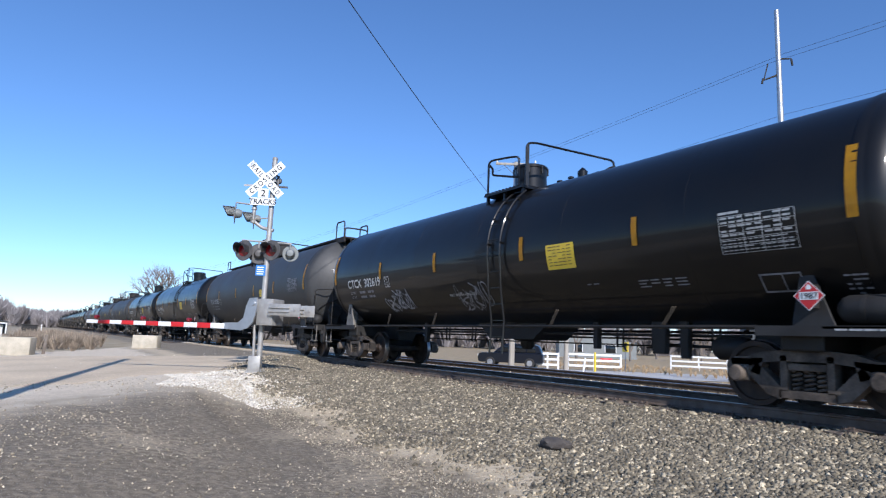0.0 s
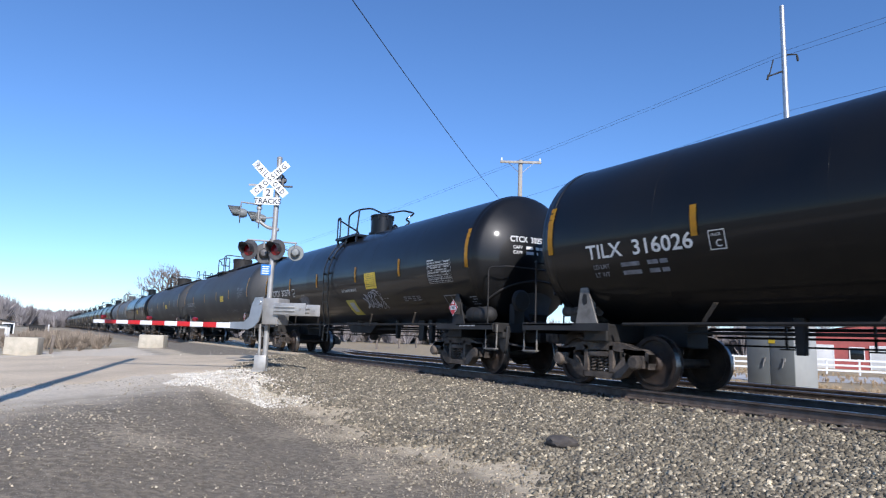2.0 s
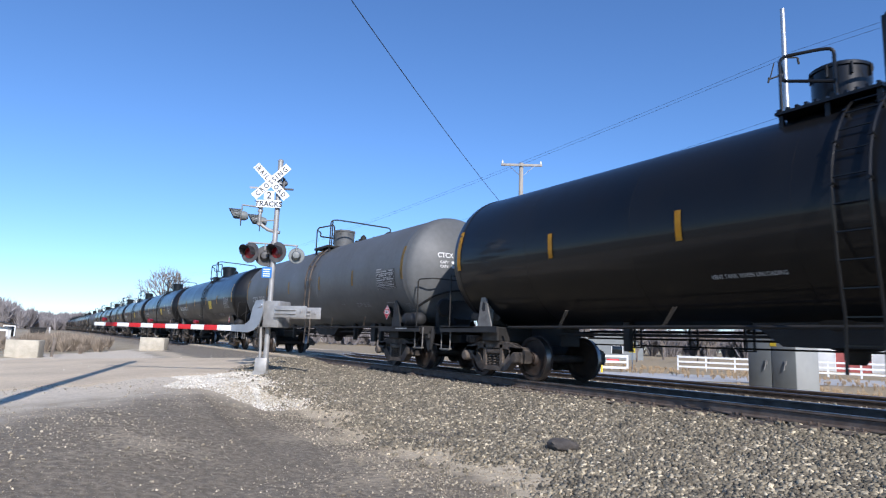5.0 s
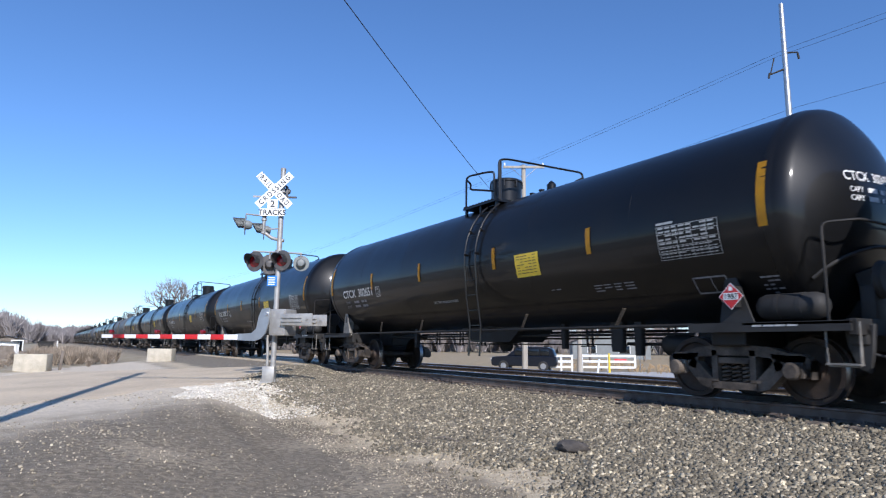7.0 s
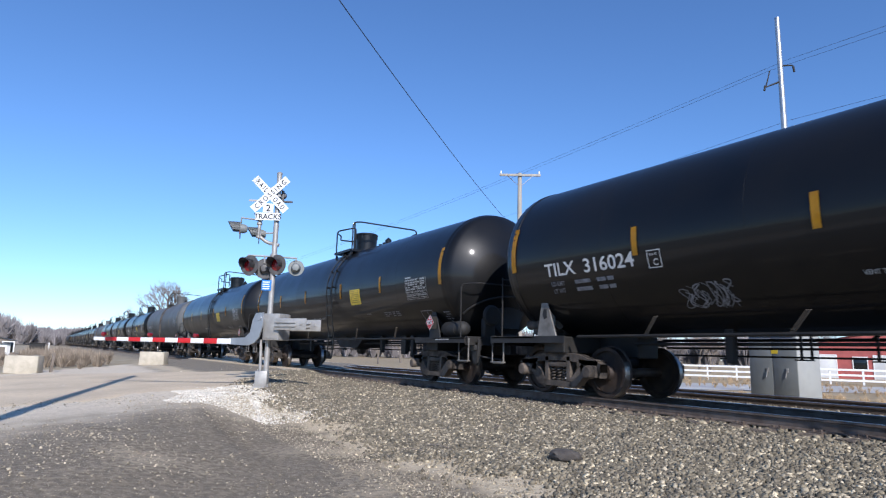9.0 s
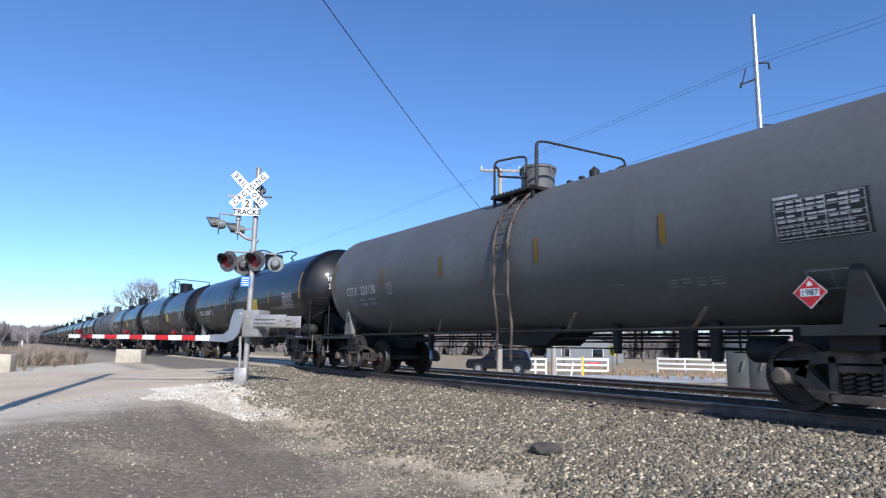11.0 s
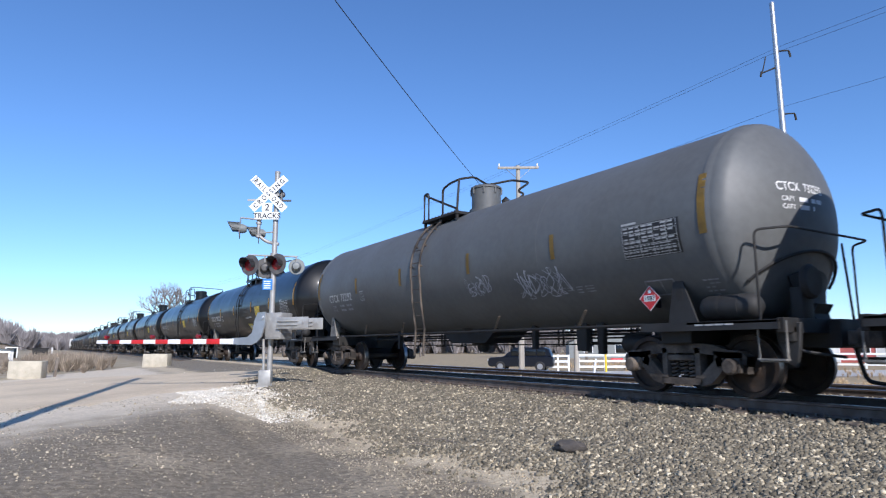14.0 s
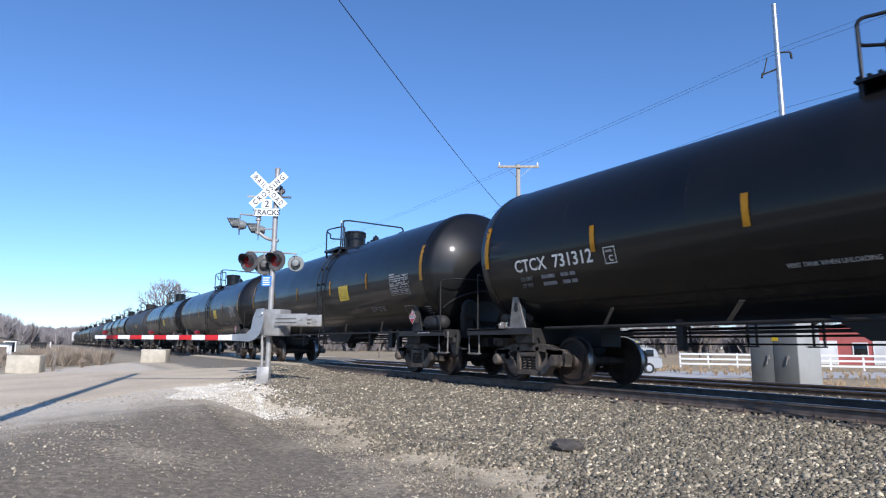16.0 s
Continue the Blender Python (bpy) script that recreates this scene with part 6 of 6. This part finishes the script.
rnd = random.Random(11)
belt = []
for i in range(520):                      # far left hillside and the line's end
    x = rnd.uniform(-190, 10)
    y = 300 + rnd.uniform(0, 120)
    belt.append((x, y, -0.5 + 3.0 * max(0, min(1, (-x - 5) / 25)), rnd.uniform(12, 16) if x < -12 else rnd.uniform(8, 11.5) if x < -5 else rnd.uniform(6, 8)))
for i in range(420):
    x = rnd.uniform(8, 60)
    y = rnd.uniform(520, 760)
    belt.append((x - 20, y, -0.5, rnd.uniform(10, 16)))
for i in range(560):                      # behind the fields across the tracks
    a = radians(rnd.uniform(12, 88))
    d = rnd.uniform(170, 240)
    belt.append((d * math.sin(a), d * math.cos(a), -1, rnd.uniform(6, 11)))
woods("far_woods", belt, "far belt of bare winter woods, haze put into their grey-brown", WOODS, 150, 0.020)
tufts = [(rnd.gauss(0.8, 0.9), rnd.gauss(40, 3.2), -0.42, rnd.uniform(0.5, 1.15)) for _ in range(170)]
tufts += [(rnd.uniform(-6, -0.2), rnd.uniform(31, 40), -0.42, rnd.uniform(0.16, 0.34)) for _ in range(220)]
woods("dry_brush", tufts, "tan dry brush and tall dead grass by the road", STRAW, 130, 0.010)
tufts = [(rnd.uniform(18.5, 26), rnd.uniform(3, 15), -0.75, rnd.uniform(0.25, 0.5)) for _ in range(420)]
tufts += [(rnd.uniform(35, 50), rnd.uniform(5, 45), -1.0, rnd.uniform(0.3, 0.55)) for _ in range(420)]
woods("dead_grass", tufts, "tan dead grass behind the tracks", DEADGRASS, 60, 0.014)


# ---- what moves ----
def motions():
    """The train rolls south at an even pace; every wheelset turns with it."""
    wheels = []
    for k, (car, _) in TRAIN.items():
        y0 = 12.30 + PITCH * k + SPEED * 7.0
        walk(car, [(t, pose(TX, y0 - SPEED * t + d, 0)) for t, d in ((0, -0.10), (4, 0.06), (8, 0.0), (12, -0.16), (13.5, -0.27), (14.5, -0.36), (15.5, -0.52), (16, -0.24))])
        wheels += [o for o in car.children_recursive if o.name.startswith("wheelset")]
    walk(SILVER, [(t, pose(x, y, -1.0, 0, 0, -27)) for t, x, y in
                  ((0, 106.5, -6.9), (4, 87.3, 2.6), (8, 68.2, 12.3), (12, 49.0, 22.0), (14, 39.8, 26.7), (15, 37.0, 28.1), (16, 33.4, 29.9))])
    first = wheels[0]
    walk(first, [(i / FPS, pose(0, 0, 0, 88.0 * i)) for i in range(16 * FPS + 1)])
    keys = first.animation_data
    for w in wheels[1:]:
        w.rotation_mode = "QUATERNION"
        data = w.animation_data_create()
        data.action = keys.action
        data.action_slot = keys.action_slot


motions()
